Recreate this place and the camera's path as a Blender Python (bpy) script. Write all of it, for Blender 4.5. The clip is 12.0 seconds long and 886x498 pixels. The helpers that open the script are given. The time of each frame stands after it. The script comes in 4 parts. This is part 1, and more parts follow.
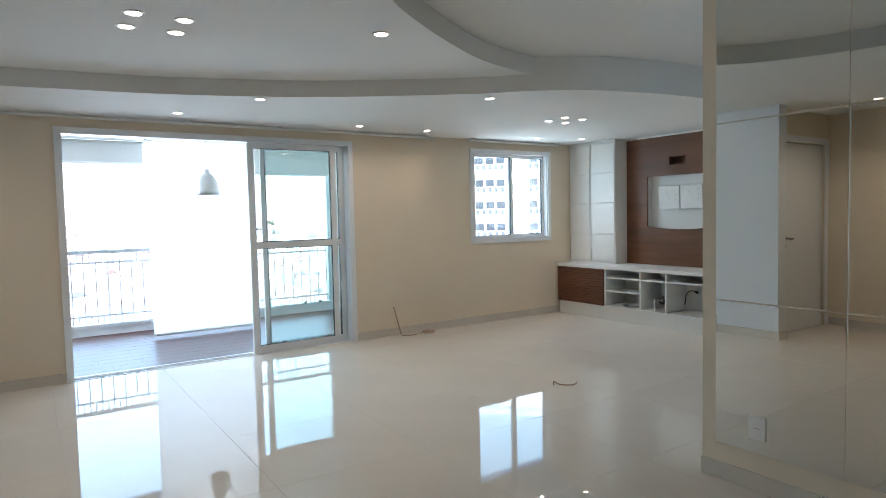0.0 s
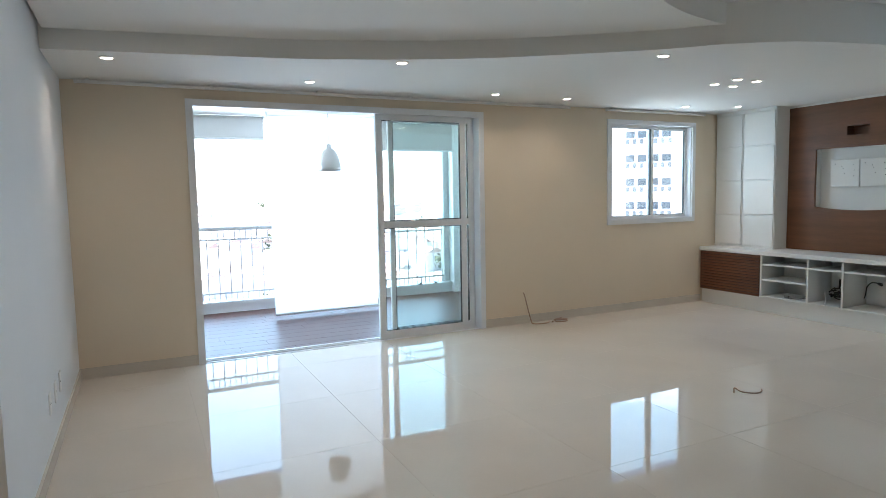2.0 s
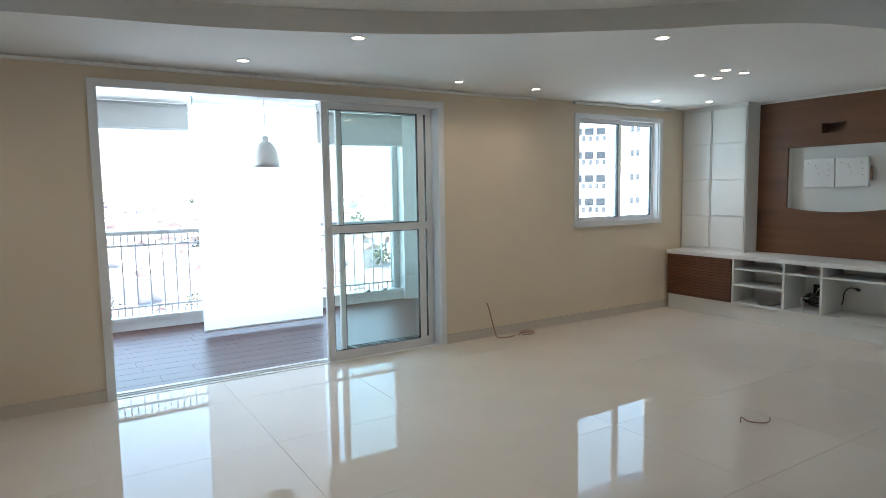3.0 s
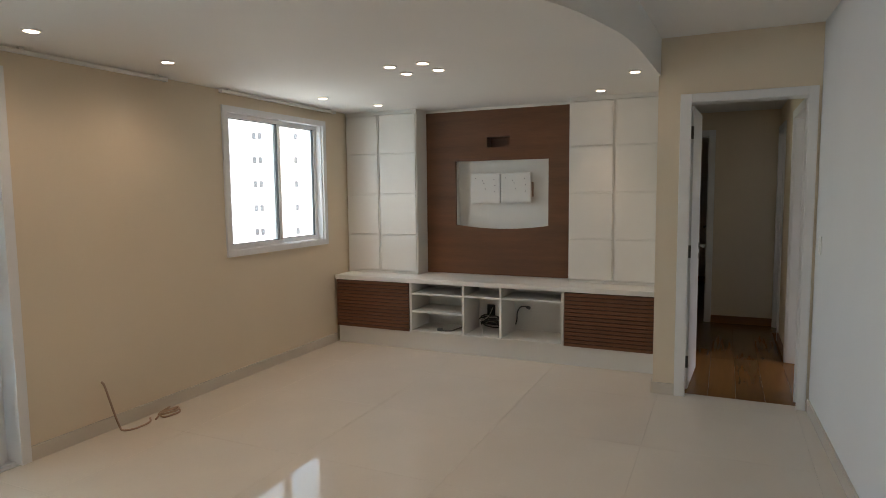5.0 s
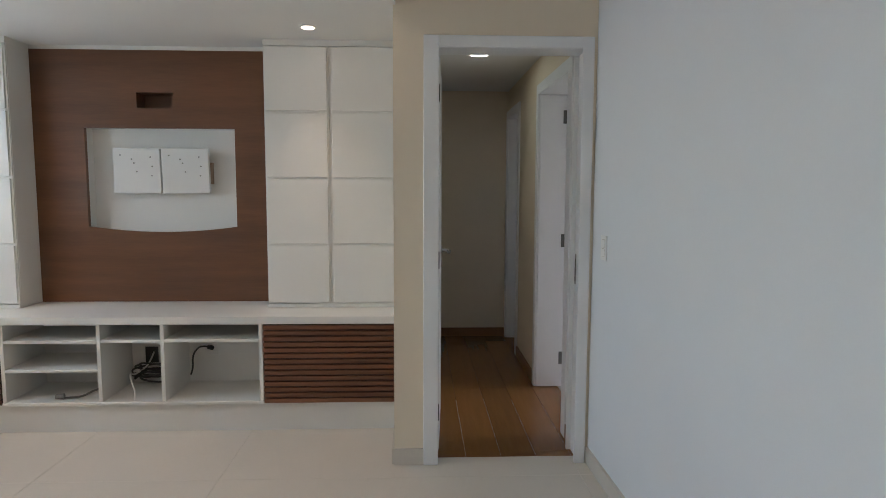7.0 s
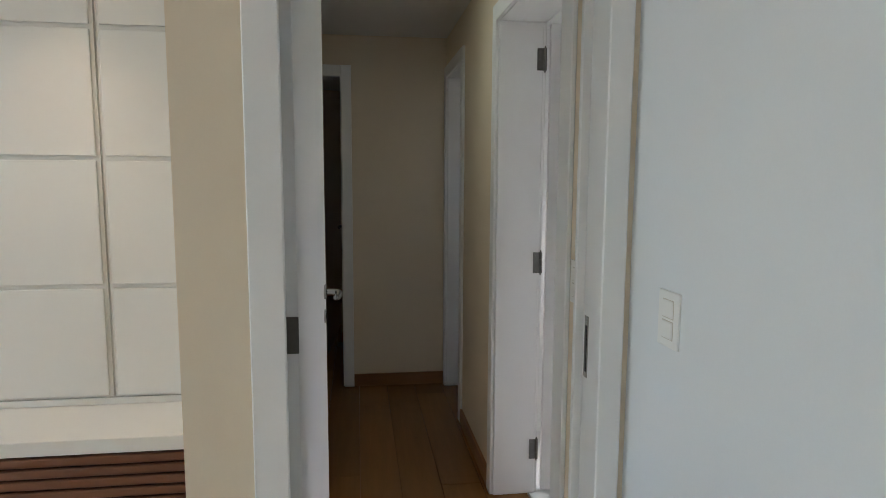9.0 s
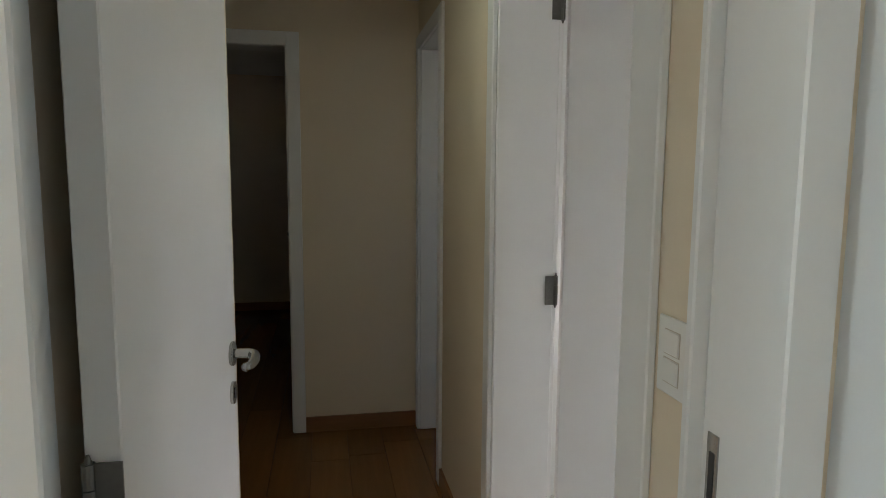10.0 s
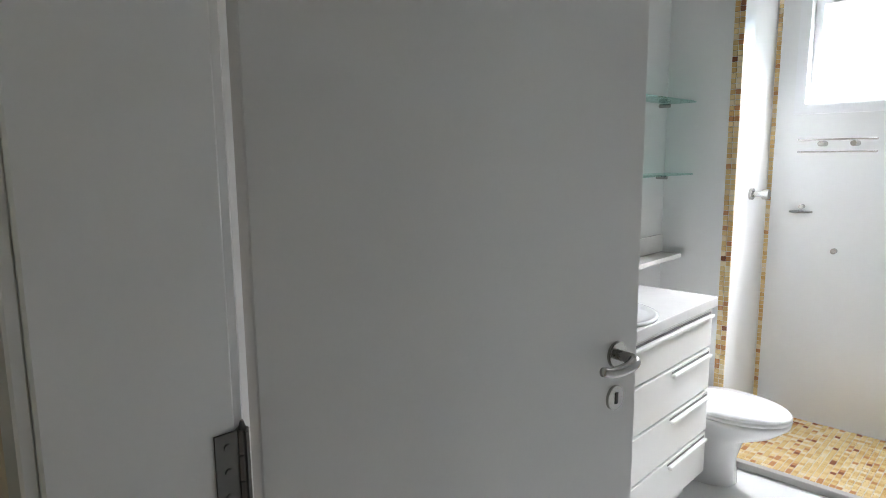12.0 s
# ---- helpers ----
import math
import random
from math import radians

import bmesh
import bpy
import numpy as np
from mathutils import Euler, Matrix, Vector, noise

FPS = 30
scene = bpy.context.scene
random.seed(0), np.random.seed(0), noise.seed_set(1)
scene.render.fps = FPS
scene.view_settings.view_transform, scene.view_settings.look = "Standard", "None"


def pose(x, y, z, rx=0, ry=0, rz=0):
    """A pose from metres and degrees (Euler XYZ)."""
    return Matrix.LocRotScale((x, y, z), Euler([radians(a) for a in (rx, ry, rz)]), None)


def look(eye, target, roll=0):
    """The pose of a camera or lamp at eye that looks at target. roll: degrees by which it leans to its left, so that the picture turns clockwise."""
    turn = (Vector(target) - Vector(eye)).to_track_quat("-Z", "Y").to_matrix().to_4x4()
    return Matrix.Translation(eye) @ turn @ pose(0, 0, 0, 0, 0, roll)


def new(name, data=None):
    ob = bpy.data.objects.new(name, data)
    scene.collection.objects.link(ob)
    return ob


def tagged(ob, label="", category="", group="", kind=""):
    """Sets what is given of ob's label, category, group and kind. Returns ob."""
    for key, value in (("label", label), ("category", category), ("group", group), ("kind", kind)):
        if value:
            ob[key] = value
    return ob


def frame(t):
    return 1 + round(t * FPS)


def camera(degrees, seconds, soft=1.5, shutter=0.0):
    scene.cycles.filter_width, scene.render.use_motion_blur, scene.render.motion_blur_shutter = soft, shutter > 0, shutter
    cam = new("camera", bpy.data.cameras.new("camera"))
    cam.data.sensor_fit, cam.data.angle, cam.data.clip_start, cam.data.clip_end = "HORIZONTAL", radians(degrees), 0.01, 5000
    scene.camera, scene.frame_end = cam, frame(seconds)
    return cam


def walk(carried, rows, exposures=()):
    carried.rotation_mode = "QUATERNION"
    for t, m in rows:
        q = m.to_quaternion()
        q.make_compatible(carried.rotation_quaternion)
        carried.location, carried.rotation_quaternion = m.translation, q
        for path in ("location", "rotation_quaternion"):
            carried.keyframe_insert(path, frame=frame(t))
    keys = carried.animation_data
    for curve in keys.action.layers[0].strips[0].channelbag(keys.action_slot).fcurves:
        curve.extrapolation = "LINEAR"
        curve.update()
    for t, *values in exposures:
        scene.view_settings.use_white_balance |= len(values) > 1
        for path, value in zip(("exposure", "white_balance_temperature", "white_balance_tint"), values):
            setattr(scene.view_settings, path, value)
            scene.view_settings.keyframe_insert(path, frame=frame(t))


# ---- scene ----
cam = camera(71.0, 12.0, soft=0.8)
PATH = [
    (0, (-0.777, -0.615, 1.394), (0.34, 1.041, 1.283), -1.3),
    (0.5, (-0.78, -0.513, 1.397), (0.183, 1.236, 1.268), -1.4),
    (1, (-0.825, -0.391, 1.4), (0.064, 1.394, 1.254), -1.2),
    (1.5, (-0.88, -0.157, 1.418), (-0.004, 1.634, 1.254), -1.1),
    (2, (-0.914, 0.109, 1.399), (-0.041, 1.899, 1.224), -1.1),
    (2.5, (-0.851, 0.456, 1.422), (0.064, 2.224, 1.235), -1.0),
    (2.7, (-0.826, 0.603, 1.426), (0.139, 2.345, 1.236), -0.9),
    (4.3, (-0.213, 1.757, 1.525), (1.324, 3.024, 1.346), -0.7),
    (4.5, (-0.169, 1.87, 1.511), (1.46, 3.018, 1.34), -0.3),
    (5, (0.12, 2.078, 1.52), (1.934, 2.899, 1.335), -0.6),
    (5.5, (0.471, 2.268, 1.479), (2.4, 2.763, 1.302), -0.1),
    (6, (0.858, 2.421, 1.437), (2.847, 2.551, 1.272), 0.1),
    (6.5, (1.311, 2.411, 1.426), (3.303, 2.413, 1.251), 0.2),
    (7, (1.769, 2.405, 1.427), (3.758, 2.326, 1.238), 0.2),
    (7.5, (2.208, 2.337, 1.442), (4.193, 2.192, 1.251), 0.2),
    (9.3, (3.789, 2.109, 1.439), (5.755, 1.816, 1.211), 0.3),
    (9.5, (3.954, 2.085, 1.425), (5.917, 1.774, 1.2), 0.3),
    (10, (4.329, 2.065, 1.422), (6.28, 1.692, 1.193), 0.4),
    (10.5, (4.685, 2.014, 1.433), (6.623, 1.579, 1.199), 0.6),
    (11, (5.019, 1.955, 1.411), (6.913, 1.36, 1.171), 0.7),
    (11.5, (5.284, 1.845, 1.404), (7.033, 0.9, 1.191), -0.5),
    (11.6, (5.336, 1.805, 1.409), (7.02, 0.757, 1.149), -0.2),
    (12, (5.521, 1.674, 1.425), (6.904, 0.26, 1.129), -0.5),
]
EXPOSURES = [(0, 2.52, 5900, 17), (2.5, 2.38, 5900, 17), (4.5, 1.80, 7100, 20), (5.0, 2.10, 7200, 25), (5.5, 2.56, 6600, 23), (6.0, 2.60, 6400, 22), (7.0, 2.44, 6500, 24), (7.5, 2.62, 6600, 24), (9.5, 2.72, 6700, 20), (10, 2.72, 7000, 19), (10.5, 2.78, 7200, 17), (11, 3.15, 7000, 19), (11.5, 2.72, 6800, 18), (12, 2.0, 6700, 18)]
walk(cam, [(t, look(eye, target, roll)) for t, eye, target, roll in PATH], EXPOSURES)

# ---- world and large lights ----
world = bpy.data.worlds.new("sky")
scene.world = world
world.use_nodes = True
wn = world.node_tree.nodes
wl = world.node_tree.links
sky = wn.new("ShaderNodeTexSky")
sky.sky_type = "NISHITA"
sky.sun_disc = False
sky.sun_elevation = radians(52)
sky.sun_rotation = radians(272)
sky.dust_density = 0.25
wn["Background"].inputs["Strength"].default_value = 0.12
wl.new(sky.outputs[0], wn["Background"].inputs["Color"])

sun = new("sun", bpy.data.lights.new("sun", "SUN"))
sun.data.energy = 4.0
sun.data.angle = radians(0.6)
sun.data.color = (1.0, 0.95, 0.87)
sun.matrix_world = look((-32, 1, 40), (0, 0, 0))


def sky_lamp(name, x, y, z, target, w, h, power, colour=(0.86, 0.94, 1.0)):
    la = new(name, bpy.data.lights.new(name, "AREA"))
    la.data.shape, la.data.size, la.data.size_y = "RECTANGLE", w, h
    la.data.energy, la.data.color = power, colour
    la.matrix_world = look((x, y, z), target)
    return la


sky_lamp("bathroom_window_sky", 6.0, -2.06, 1.935, (6.35, -1.0, 0.3), 0.8, 0.44, 9.6).data.spread = radians(108)
sky_lamp("balcony_sky", 0.4, 8.6, 1.25, (0.4, 3, 0.8), 5.6, 2.1, 30, (0.58, 0.9, 1.0))
sky_lamp("window_sky", 4.95, 6.25, 1.65, (4.95, 3, 1.1), 2.2, 1.25, 6.5, (0.60, 0.9, 1.0))


# ---- materials ----
def mat(name, colour, rough=0.5, metal=0.0, vary=0.06, scale=6.0, fine=120.0, bump=0.0, spec=0.5, coat=0.0, stretch=None, rough_vary=0.0, rand=0.0):
    m = bpy.data.materials.new(name)
    m.use_nodes = True
    n, l = m.node_tree.nodes, m.node_tree.links
    b = n["Principled BSDF"]
    b.inputs["Roughness"].default_value = rough
    b.inputs["Metallic"].default_value = metal
    b.inputs["Specular IOR Level"].default_value = spec
    b.inputs["Coat Weight"].default_value = coat
    b.inputs["Coat Roughness"].default_value = 0.05
    tc = n.new("ShaderNodeTexCoord")
    mp = n.new("ShaderNodeMapping")
    l.new(tc.outputs["Object"], mp.inputs["Vector"])
    if stretch:
        mp.inputs["Scale"].default_value = stretch
    big = n.new("ShaderNodeTexNoise")
    big.inputs["Scale"].default_value = scale
    big.inputs["Detail"].default_value = 6
    small = n.new("ShaderNodeTexNoise")
    small.inputs["Scale"].default_value = fine
    small.inputs["Detail"].default_value = 3
    l.new(mp.outputs[0], big.inputs["Vector"])
    l.new(mp.outputs[0], small.inputs["Vector"])
    add = n.new("ShaderNodeMath")
    add.operation = "MULTIPLY_ADD"
    l.new(small.outputs["Fac"], add.inputs[0])
    add.inputs[1].default_value = 0.35
    l.new(big.outputs["Fac"], add.inputs[2])
    last = add.outputs[0]
    if rand:
        oi = n.new("ShaderNodeObjectInfo")
        ra = n.new("ShaderNodeMath")
        ra.operation = "MULTIPLY_ADD"
        l.new(oi.outputs["Random"], ra.inputs[0])
        ra.inputs[1].default_value = rand
        l.new(last, ra.inputs[2])
        last = ra.outputs[0]
    ramp = n.new("ShaderNodeMapRange")
    ramp.inputs["From Min"].default_value = 0.35
    ramp.inputs["From Max"].default_value = 1.0 + rand
    ramp.inputs["To Min"].default_value = 1 - vary
    ramp.inputs["To Max"].default_value = 1 + vary
    l.new(last, ramp.inputs["Value"])
    mul = n.new("ShaderNodeVectorMath")
    mul.operation = "SCALE"
    mul.inputs[0].default_value = colour
    l.new(ramp.outputs[0], mul.inputs["Scale"])
    l.new(mul.outputs[0], b.inputs["Base Color"])
    if rough_vary:
        rr = n.new("ShaderNodeMapRange")
        rr.inputs["From Min"].default_value, rr.inputs["From Max"].default_value = 0.3, 0.7
        rr.inputs["To Min"].default_value, rr.inputs["To Max"].default_value = max(0.01, rough - rough_vary), rough + rough_vary
        l.new(big.outputs["Fac"], rr.inputs["Value"])
        l.new(rr.outputs[0], b.inputs["Roughness"])
    if bump:
        bp = n.new("ShaderNodeBump")
        bp.inputs["Strength"].default_value = bump
        bp.inputs["Distance"].default_value = 0.004
        l.new(add.outputs[0], bp.inputs["Height"])
        l.new(bp.outputs[0], b.inputs["Normal"])
    return m


def glow(name, colour, strength):
    m = bpy.data.materials.new(name)
    m.use_nodes = True
    b = m.node_tree.nodes["Principled BSDF"]
    b.inputs["Base Color"].default_value = (*colour, 1)
    b.inputs["Emission Color"].default_value = (*colour, 1)
    b.inputs["Emission Strength"].default_value = strength
    return m


def glass(name, tint, gloss=1.0):
    m = bpy.data.materials.new(name)
    m.use_nodes = True
    n, l = m.node_tree.nodes, m.node_tree.links
    n.remove(n["Principled BSDF"])
    tr = n.new("ShaderNodeBsdfTransparent")
    tr.inputs[0].default_value = (*tint, 1)
    gl = n.new("ShaderNodeBsdfGlossy")
    gl.inputs["Roughness"].default_value = 0.01
    gl.inputs["Color"].default_value = (gloss, gloss, gloss, 1)
    lw = n.new("ShaderNodeLayerWeight")
    lw.inputs["Blend"].default_value = 0.12
    fr = n.new("ShaderNodeMath")
    fr.operation = "MULTIPLY_ADD"
    fr.inputs[1].default_value, fr.inputs[2].default_value = 0.7, 0.03
    l.new(lw.outputs["Facing"], fr.inputs[0])
    mx = n.new("ShaderNodeMixShader")
    l.new(fr.outputs[0], mx.inputs[0])
    l.new(tr.outputs[0], mx.inputs[1])
    l.new(gl.outputs[0], mx.inputs[2])
    l.new(mx.outputs[0], n["Material Output"].inputs["Surface"])
    return m


def fabric(name, colour, through_part):
    m = bpy.data.materials.new(name)
    m.use_nodes = True
    n, l = m.node_tree.nodes, m.node_tree.links
    n.remove(n["Principled BSDF"])
    d = n.new("ShaderNodeBsdfDiffuse")
    t = n.new("ShaderNodeBsdfTranslucent")
    w = n.new("ShaderNodeTexNoise")
    w.inputs["Scale"].default_value = 300
    c = n.new("ShaderNodeMapRange")
    c.inputs["To Min"].default_value, c.inputs["To Max"].default_value = 0.92, 1.0
    l.new(w.outputs["Fac"], c.inputs["Value"])
    s = n.new("ShaderNodeVectorMath")
    s.operation = "SCALE"
    s.inputs[0].default_value = colour
    l.new(c.outputs[0], s.inputs["Scale"])
    l.new(s.outputs[0], d.inputs["Color"])
    l.new(s.outputs[0], t.inputs["Color"])
    mx = n.new("ShaderNodeMixShader")
    mx.inputs[0].default_value = through_part
    l.new(d.outputs[0], mx.inputs[1])
    l.new(t.outputs[0], mx.inputs[2])
    l.new(mx.outputs[0], n["Material Output"].inputs["Surface"])
    return m


CREAM = mat("cream_wall_paint", (0.775, 0.668, 0.52), 0.75, vary=0.035, scale=1.6, fine=220, bump=0.06)
WHITE_WALL = mat("white_wall_paint", (0.74, 0.755, 0.765), 0.7, vary=0.03, scale=1.4, fine=220, bump=0.06)
CEIL = mat("ceiling_paint", (0.80, 0.79, 0.76), 0.85, vary=0.025, scale=1.2, fine=200, bump=0.04)
TILE = mat("polished_porcelain", (0.705, 0.642, 0.56), 0.016, vary=0.045, scale=2.2, fine=60, spec=0.20, rough_vary=0.01, rand=0.06)
GROUT = mat("tile_grout", (0.70, 0.635, 0.55), 0.5, vary=0.1)
SKIRT = mat("stone_skirting", (0.66, 0.60, 0.52), 0.2, vary=0.05, scale=4)
LACQUER = mat("white_lacquer", (0.80, 0.79, 0.75), 0.32, vary=0.02, scale=3, fine=90)
TRIM = mat("white_trim_paint", (0.81, 0.81, 0.80), 0.3, vary=0.02, scale=3, fine=140)
LACQUER_DOOR = mat("white_door_paint", (0.72, 0.71, 0.695), 0.35, vary=0.025, scale=2.5, fine=140, bump=0.03)
ALU = mat("white_aluminium", (0.80, 0.81, 0.82), 0.35, vary=0.02, scale=5)
WOOD = mat("red_brown_veneer", (0.160, 0.066, 0.029), 0.38, vary=0.34, scale=1.6, fine=16, stretch=(1.0, 0.55, 7.0), bump=0.03, rough_vary=0.08)
SLAT = mat("red_brown_slat", (0.16, 0.061, 0.027), 0.42, vary=0.35, scale=3, fine=40, stretch=(1.0, 0.7, 9.0), rand=0.5)
PLANK = mat("laminate_plank", (0.215, 0.092, 0.024), 0.26, vary=0.32, scale=3.0, fine=30, stretch=(0.6, 8.0, 1.0), rand=0.7)
WOODBASE = mat("wood_skirting", (0.27, 0.125, 0.05), 0.4, vary=0.2, scale=4, stretch=(1, 1, 8))
DECK = mat("balcony_plank", (0.095, 0.032, 0.022), 0.38, vary=0.14, scale=2.0, fine=9, spec=0.32, stretch=(0.5, 3.5, 1.0), rand=0.3)
CHROME = mat("brushed_steel", (0.42, 0.41, 0.39), 0.26, metal=1.0, vary=0.06, scale=30)
DARKSTEEL = mat("hinge_steel", (0.15, 0.145, 0.135), 0.36, metal=1.0, vary=0.1, scale=30)
BLACK = mat("black_plastic", (0.02, 0.02, 0.02), 0.45, vary=0.1)
GREYCABLE = mat("grey_cable", (0.20, 0.19, 0.18), 0.5, vary=0.1)
DARKCABLE = mat("dark_cable", (0.07, 0.065, 0.06), 0.5, vary=0.1)
BEIGECABLE = mat("beige_cable", (0.42, 0.28, 0.20), 0.55, vary=0.1)
PLASTIC = mat("white_plastic", (0.80, 0.79, 0.76), 0.3, vary=0.015)
MIRROR = mat("mirror_silver", (0.80, 0.82, 0.80), 0.012, metal=1.0, vary=0.01, scale=2)
GLASS = glass("clear_glass", (0.955, 0.99, 0.98))
GREENGLASS = glass("shelf_glass", (0.72, 0.90, 0.86))
BLIND = fabric("blind_fabric", (0.93, 0.93, 0.94), 0.68)
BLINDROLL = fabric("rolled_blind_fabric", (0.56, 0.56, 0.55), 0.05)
BULB = glow("lamp_glow", (1.0, 0.86, 0.66), 4.0)
COOLBULB = glow("cool_lamp_glow", (0.88, 1.0, 0.92), 4.0)
CERAMIC = mat("white_ceramic", (0.84, 0.84, 0.83), 0.08, vary=0.01, spec=0.6)
BATHTILE = mat("white_wall_tile", (0.82, 0.83, 0.82), 0.18, vary=0.02, scale=3)
STONE = mat("white_stone_top", (0.80, 0.79, 0.77), 0.15, vary=0.05, scale=12, fine=200)
CURBSTONE = mat("grey_threshold", (0.42, 0.41, 0.39), 0.3, vary=0.1, scale=10)
SLATSHADE = mat("slat_gap_shade", (0.05, 0.022, 0.014), 0.7, vary=0.2)
PENDANT = mat("satin_aluminium", (0.62, 0.62, 0.61), 0.42, metal=0.9, vary=0.05, scale=8)
FACADE = mat("white_facade", (0.80, 0.80, 0.80), 0.8, vary=0.05, scale=0.3, fine=3)
FACADEGLASS = mat("facade_window", (0.11, 0.13, 0.145), 0.15, vary=0.4, scale=0.5)
RAILPAINT = mat("grey_rail_paint", (0.55, 0.56, 0.57), 0.45, vary=0.04, scale=9)
# Ground, house and roof tones are lightened: glare and haze put into the colour.
GROUND = mat("far_ground", (0.50, 0.48, 0.43), 0.9, vary=0.4, scale=0.02, fine=0.3)
HOUSE = mat("far_house", (0.80, 0.78, 0.74), 0.9, vary=0.2, scale=0.05, fine=1)
ROOF = mat("far_roof", (0.55, 0.42, 0.35), 0.9, vary=0.3, scale=0.05, fine=1)
LEAF = mat("far_leaves", (0.095, 0.12, 0.065), 0.8, vary=0.5, scale=0.3, fine=3)


def mosaic_mat():
    m = bpy.data.materials.new("amber_mosaic")
    m.use_nodes = True
    n, l = m.node_tree.nodes, m.node_tree.links
    b = n["Principled BSDF"]
    b.inputs["Roughness"].default_value = 0.15
    g = n.new("ShaderNodeNewGeometry")
    r = n.new("ShaderNodeValToRGB")
    r.color_ramp.interpolation = "CONSTANT"
    e = r.color_ramp.elements
    e[0].position, e[0].color = 0.0, (0.74, 0.54, 0.25, 1)
    e[1].position, e[1].color = 0.32, (0.80, 0.62, 0.32, 1)
    for p, c in ((0.58, (0.68, 0.44, 0.18)), (0.74, (0.82, 0.70, 0.46)), (0.88, (0.56, 0.28, 0.12)), (0.96, (0.30, 0.12, 0.06))):
        x = e.new(p)
        x.color = (*c, 1)
    l.new(g.outputs["Random Per Island"], r.inputs[0])
    l.new(r.outputs[0], b.inputs["Base Color"])
    return m


MOSAIC = mosaic_mat()


# ---- building helpers ----
def box(bm, x0, y0, z0, x1, y1, z1, m=None):
    vs = [bm.verts.new((x, y, z)) for x in (x0, x1) for y in (y0, y1) for z in (z0, z1)]
    if m is not None:
        for v in vs:
            v.co = m @ v.co
    for f in ((0, 1, 3, 2), (4, 6, 7, 5), (0, 4, 5, 1), (2, 3, 7, 6), (0, 2, 6, 4), (1, 5, 7, 3)):
        bm.faces.new([vs[i] for i in f])
    return vs


def boxes(*rows):
    bm = bmesh.new()
    for r in rows:
        box(bm, *r)
    return bm


def rbox(x0, y0, z0, x1, y1, z1, r=0.003, seg=2):
    bm = boxes((x0, y0, z0, x1, y1, z1))
    bmesh.ops.bevel(bm, geom=bm.edges[:], offset=r, segments=seg, affect="EDGES", profile=0.5)
    return bm


def cyl(bm, p, q, r, n=16, r2=None):
    p, q = Vector(p), Vector(q)
    d = q - p
    rot = d.to_track_quat("Z", "Y").to_matrix().to_4x4()
    return bmesh.ops.create_cone(bm, cap_ends=True, segments=n, radius1=r, radius2=r if r2 is None else r2, depth=d.length,
                                 matrix=Matrix.Translation((p + q) / 2) @ rot)


def rod(p, q, r, n=16, r2=None):
    bm = bmesh.new()
    cyl(bm, p, q, r, n, r2)
    return bm


def prism(points, z0, z1):
    bm = bmesh.new()
    lo = [bm.verts.new((x, y, z0)) for x, y in points]
    hi = [bm.verts.new((x, y, z1)) for x, y in points]
    bm.faces.new(lo[::-1])
    bm.faces.new(hi)
    for i in range(len(points)):
        j = (i + 1) % len(points)
        bm.faces.new((lo[i], lo[j], hi[j], hi[i]))
    bmesh.ops.recalc_face_normals(bm, faces=bm.faces[:])
    return bm


def lathe(profile, centre, n=32):
    bm = bmesh.new()
    rings = []
    for r, z in profile:
        rings.append([bm.verts.new((centre[0] + r * math.cos(2 * math.pi * i / n), centre[1] + r * math.sin(2 * math.pi * i / n), centre[2] + z)) for i in range(n)])
    for a, b in zip(rings, rings[1:]):
        for i in range(n):
            j = (i + 1) % n
            bm.faces.new((a[i], a[j], b[j], b[i]))
    bm.faces.new(rings[0][::-1])
    bm.faces.new(rings[-1])
    bmesh.ops.recalc_face_normals(bm, faces=bm.faces[:])
    return bm


def smooth_line(points, steps=6):
    out = []
    pts = [Vector(p) for p in points]
    ext = [2 * pts[0] - pts[1]] + pts + [2 * pts[-1] - pts[-2]]
    for i in range(1, len(ext) - 2):
        a, b, c, d = ext[i - 1:i + 3]
        for k in range(steps):
            t = k / steps
            out.append(0.5 * ((2 * b) + (c - a) * t + (2 * a - 5 * b + 4 * c - d) * t * t + (3 * b - a - 3 * c + d) * t ** 3))
    out.append(pts[-1])
    return out


def tube(points, r, n=8, steps=6, ends=None):
    bm = bmesh.new()
    line = smooth_line(points, steps)
    rings = []
    for i, p in enumerate(line):
        d = (line[min(i + 1, len(line) - 1)] - line[max(i - 1, 0)]).normalized()
        u = d.orthogonal().normalized() if i == 0 else (u - d * u.dot(d)).normalized()
        v = d.cross(u)
        rr = r if ends is None else r * ends(i / (len(line) - 1))
        rings.append([bm.verts.new(p + rr * (u * math.cos(2 * math.pi * k / n) + v * math.sin(2 * math.pi * k / n))) for k in range(n)])
    for a, b in zip(rings, rings[1:]):
        for k in range(n):
            bm.faces.new((a[k], a[(k + 1) % n], b[(k + 1) % n], b[k]))
    bm.faces.new(rings[0][::-1])
    bm.faces.new(rings[-1])
    return bm


def part(name, bm, material, parent=None, label="", smooth=False):
    me = bpy.data.meshes.new(name)
    bmesh.ops.recalc_face_normals(bm, faces=bm.faces[:])
    bm.to_mesh(me)
    bm.free()
    if smooth:
        for p in me.polygons:
            p.use_smooth = True
    me.materials.append(material)
    ob = new(name, me)
    if parent is not None:
        ob.parent = parent
    if label:
        ob["label"] = label
    return ob


def bare(name, at=(0, 0, 0)):
    """An empty at a thing's base; its parts are built in world places, so the empty stays at the origin."""
    ob = new(name)
    ob.empty_display_size = 0.1
    return ob


def struct(name, bm, material, label, parent=None):
    return tagged(part(name, bm, material, parent), label, "", "", "structure")


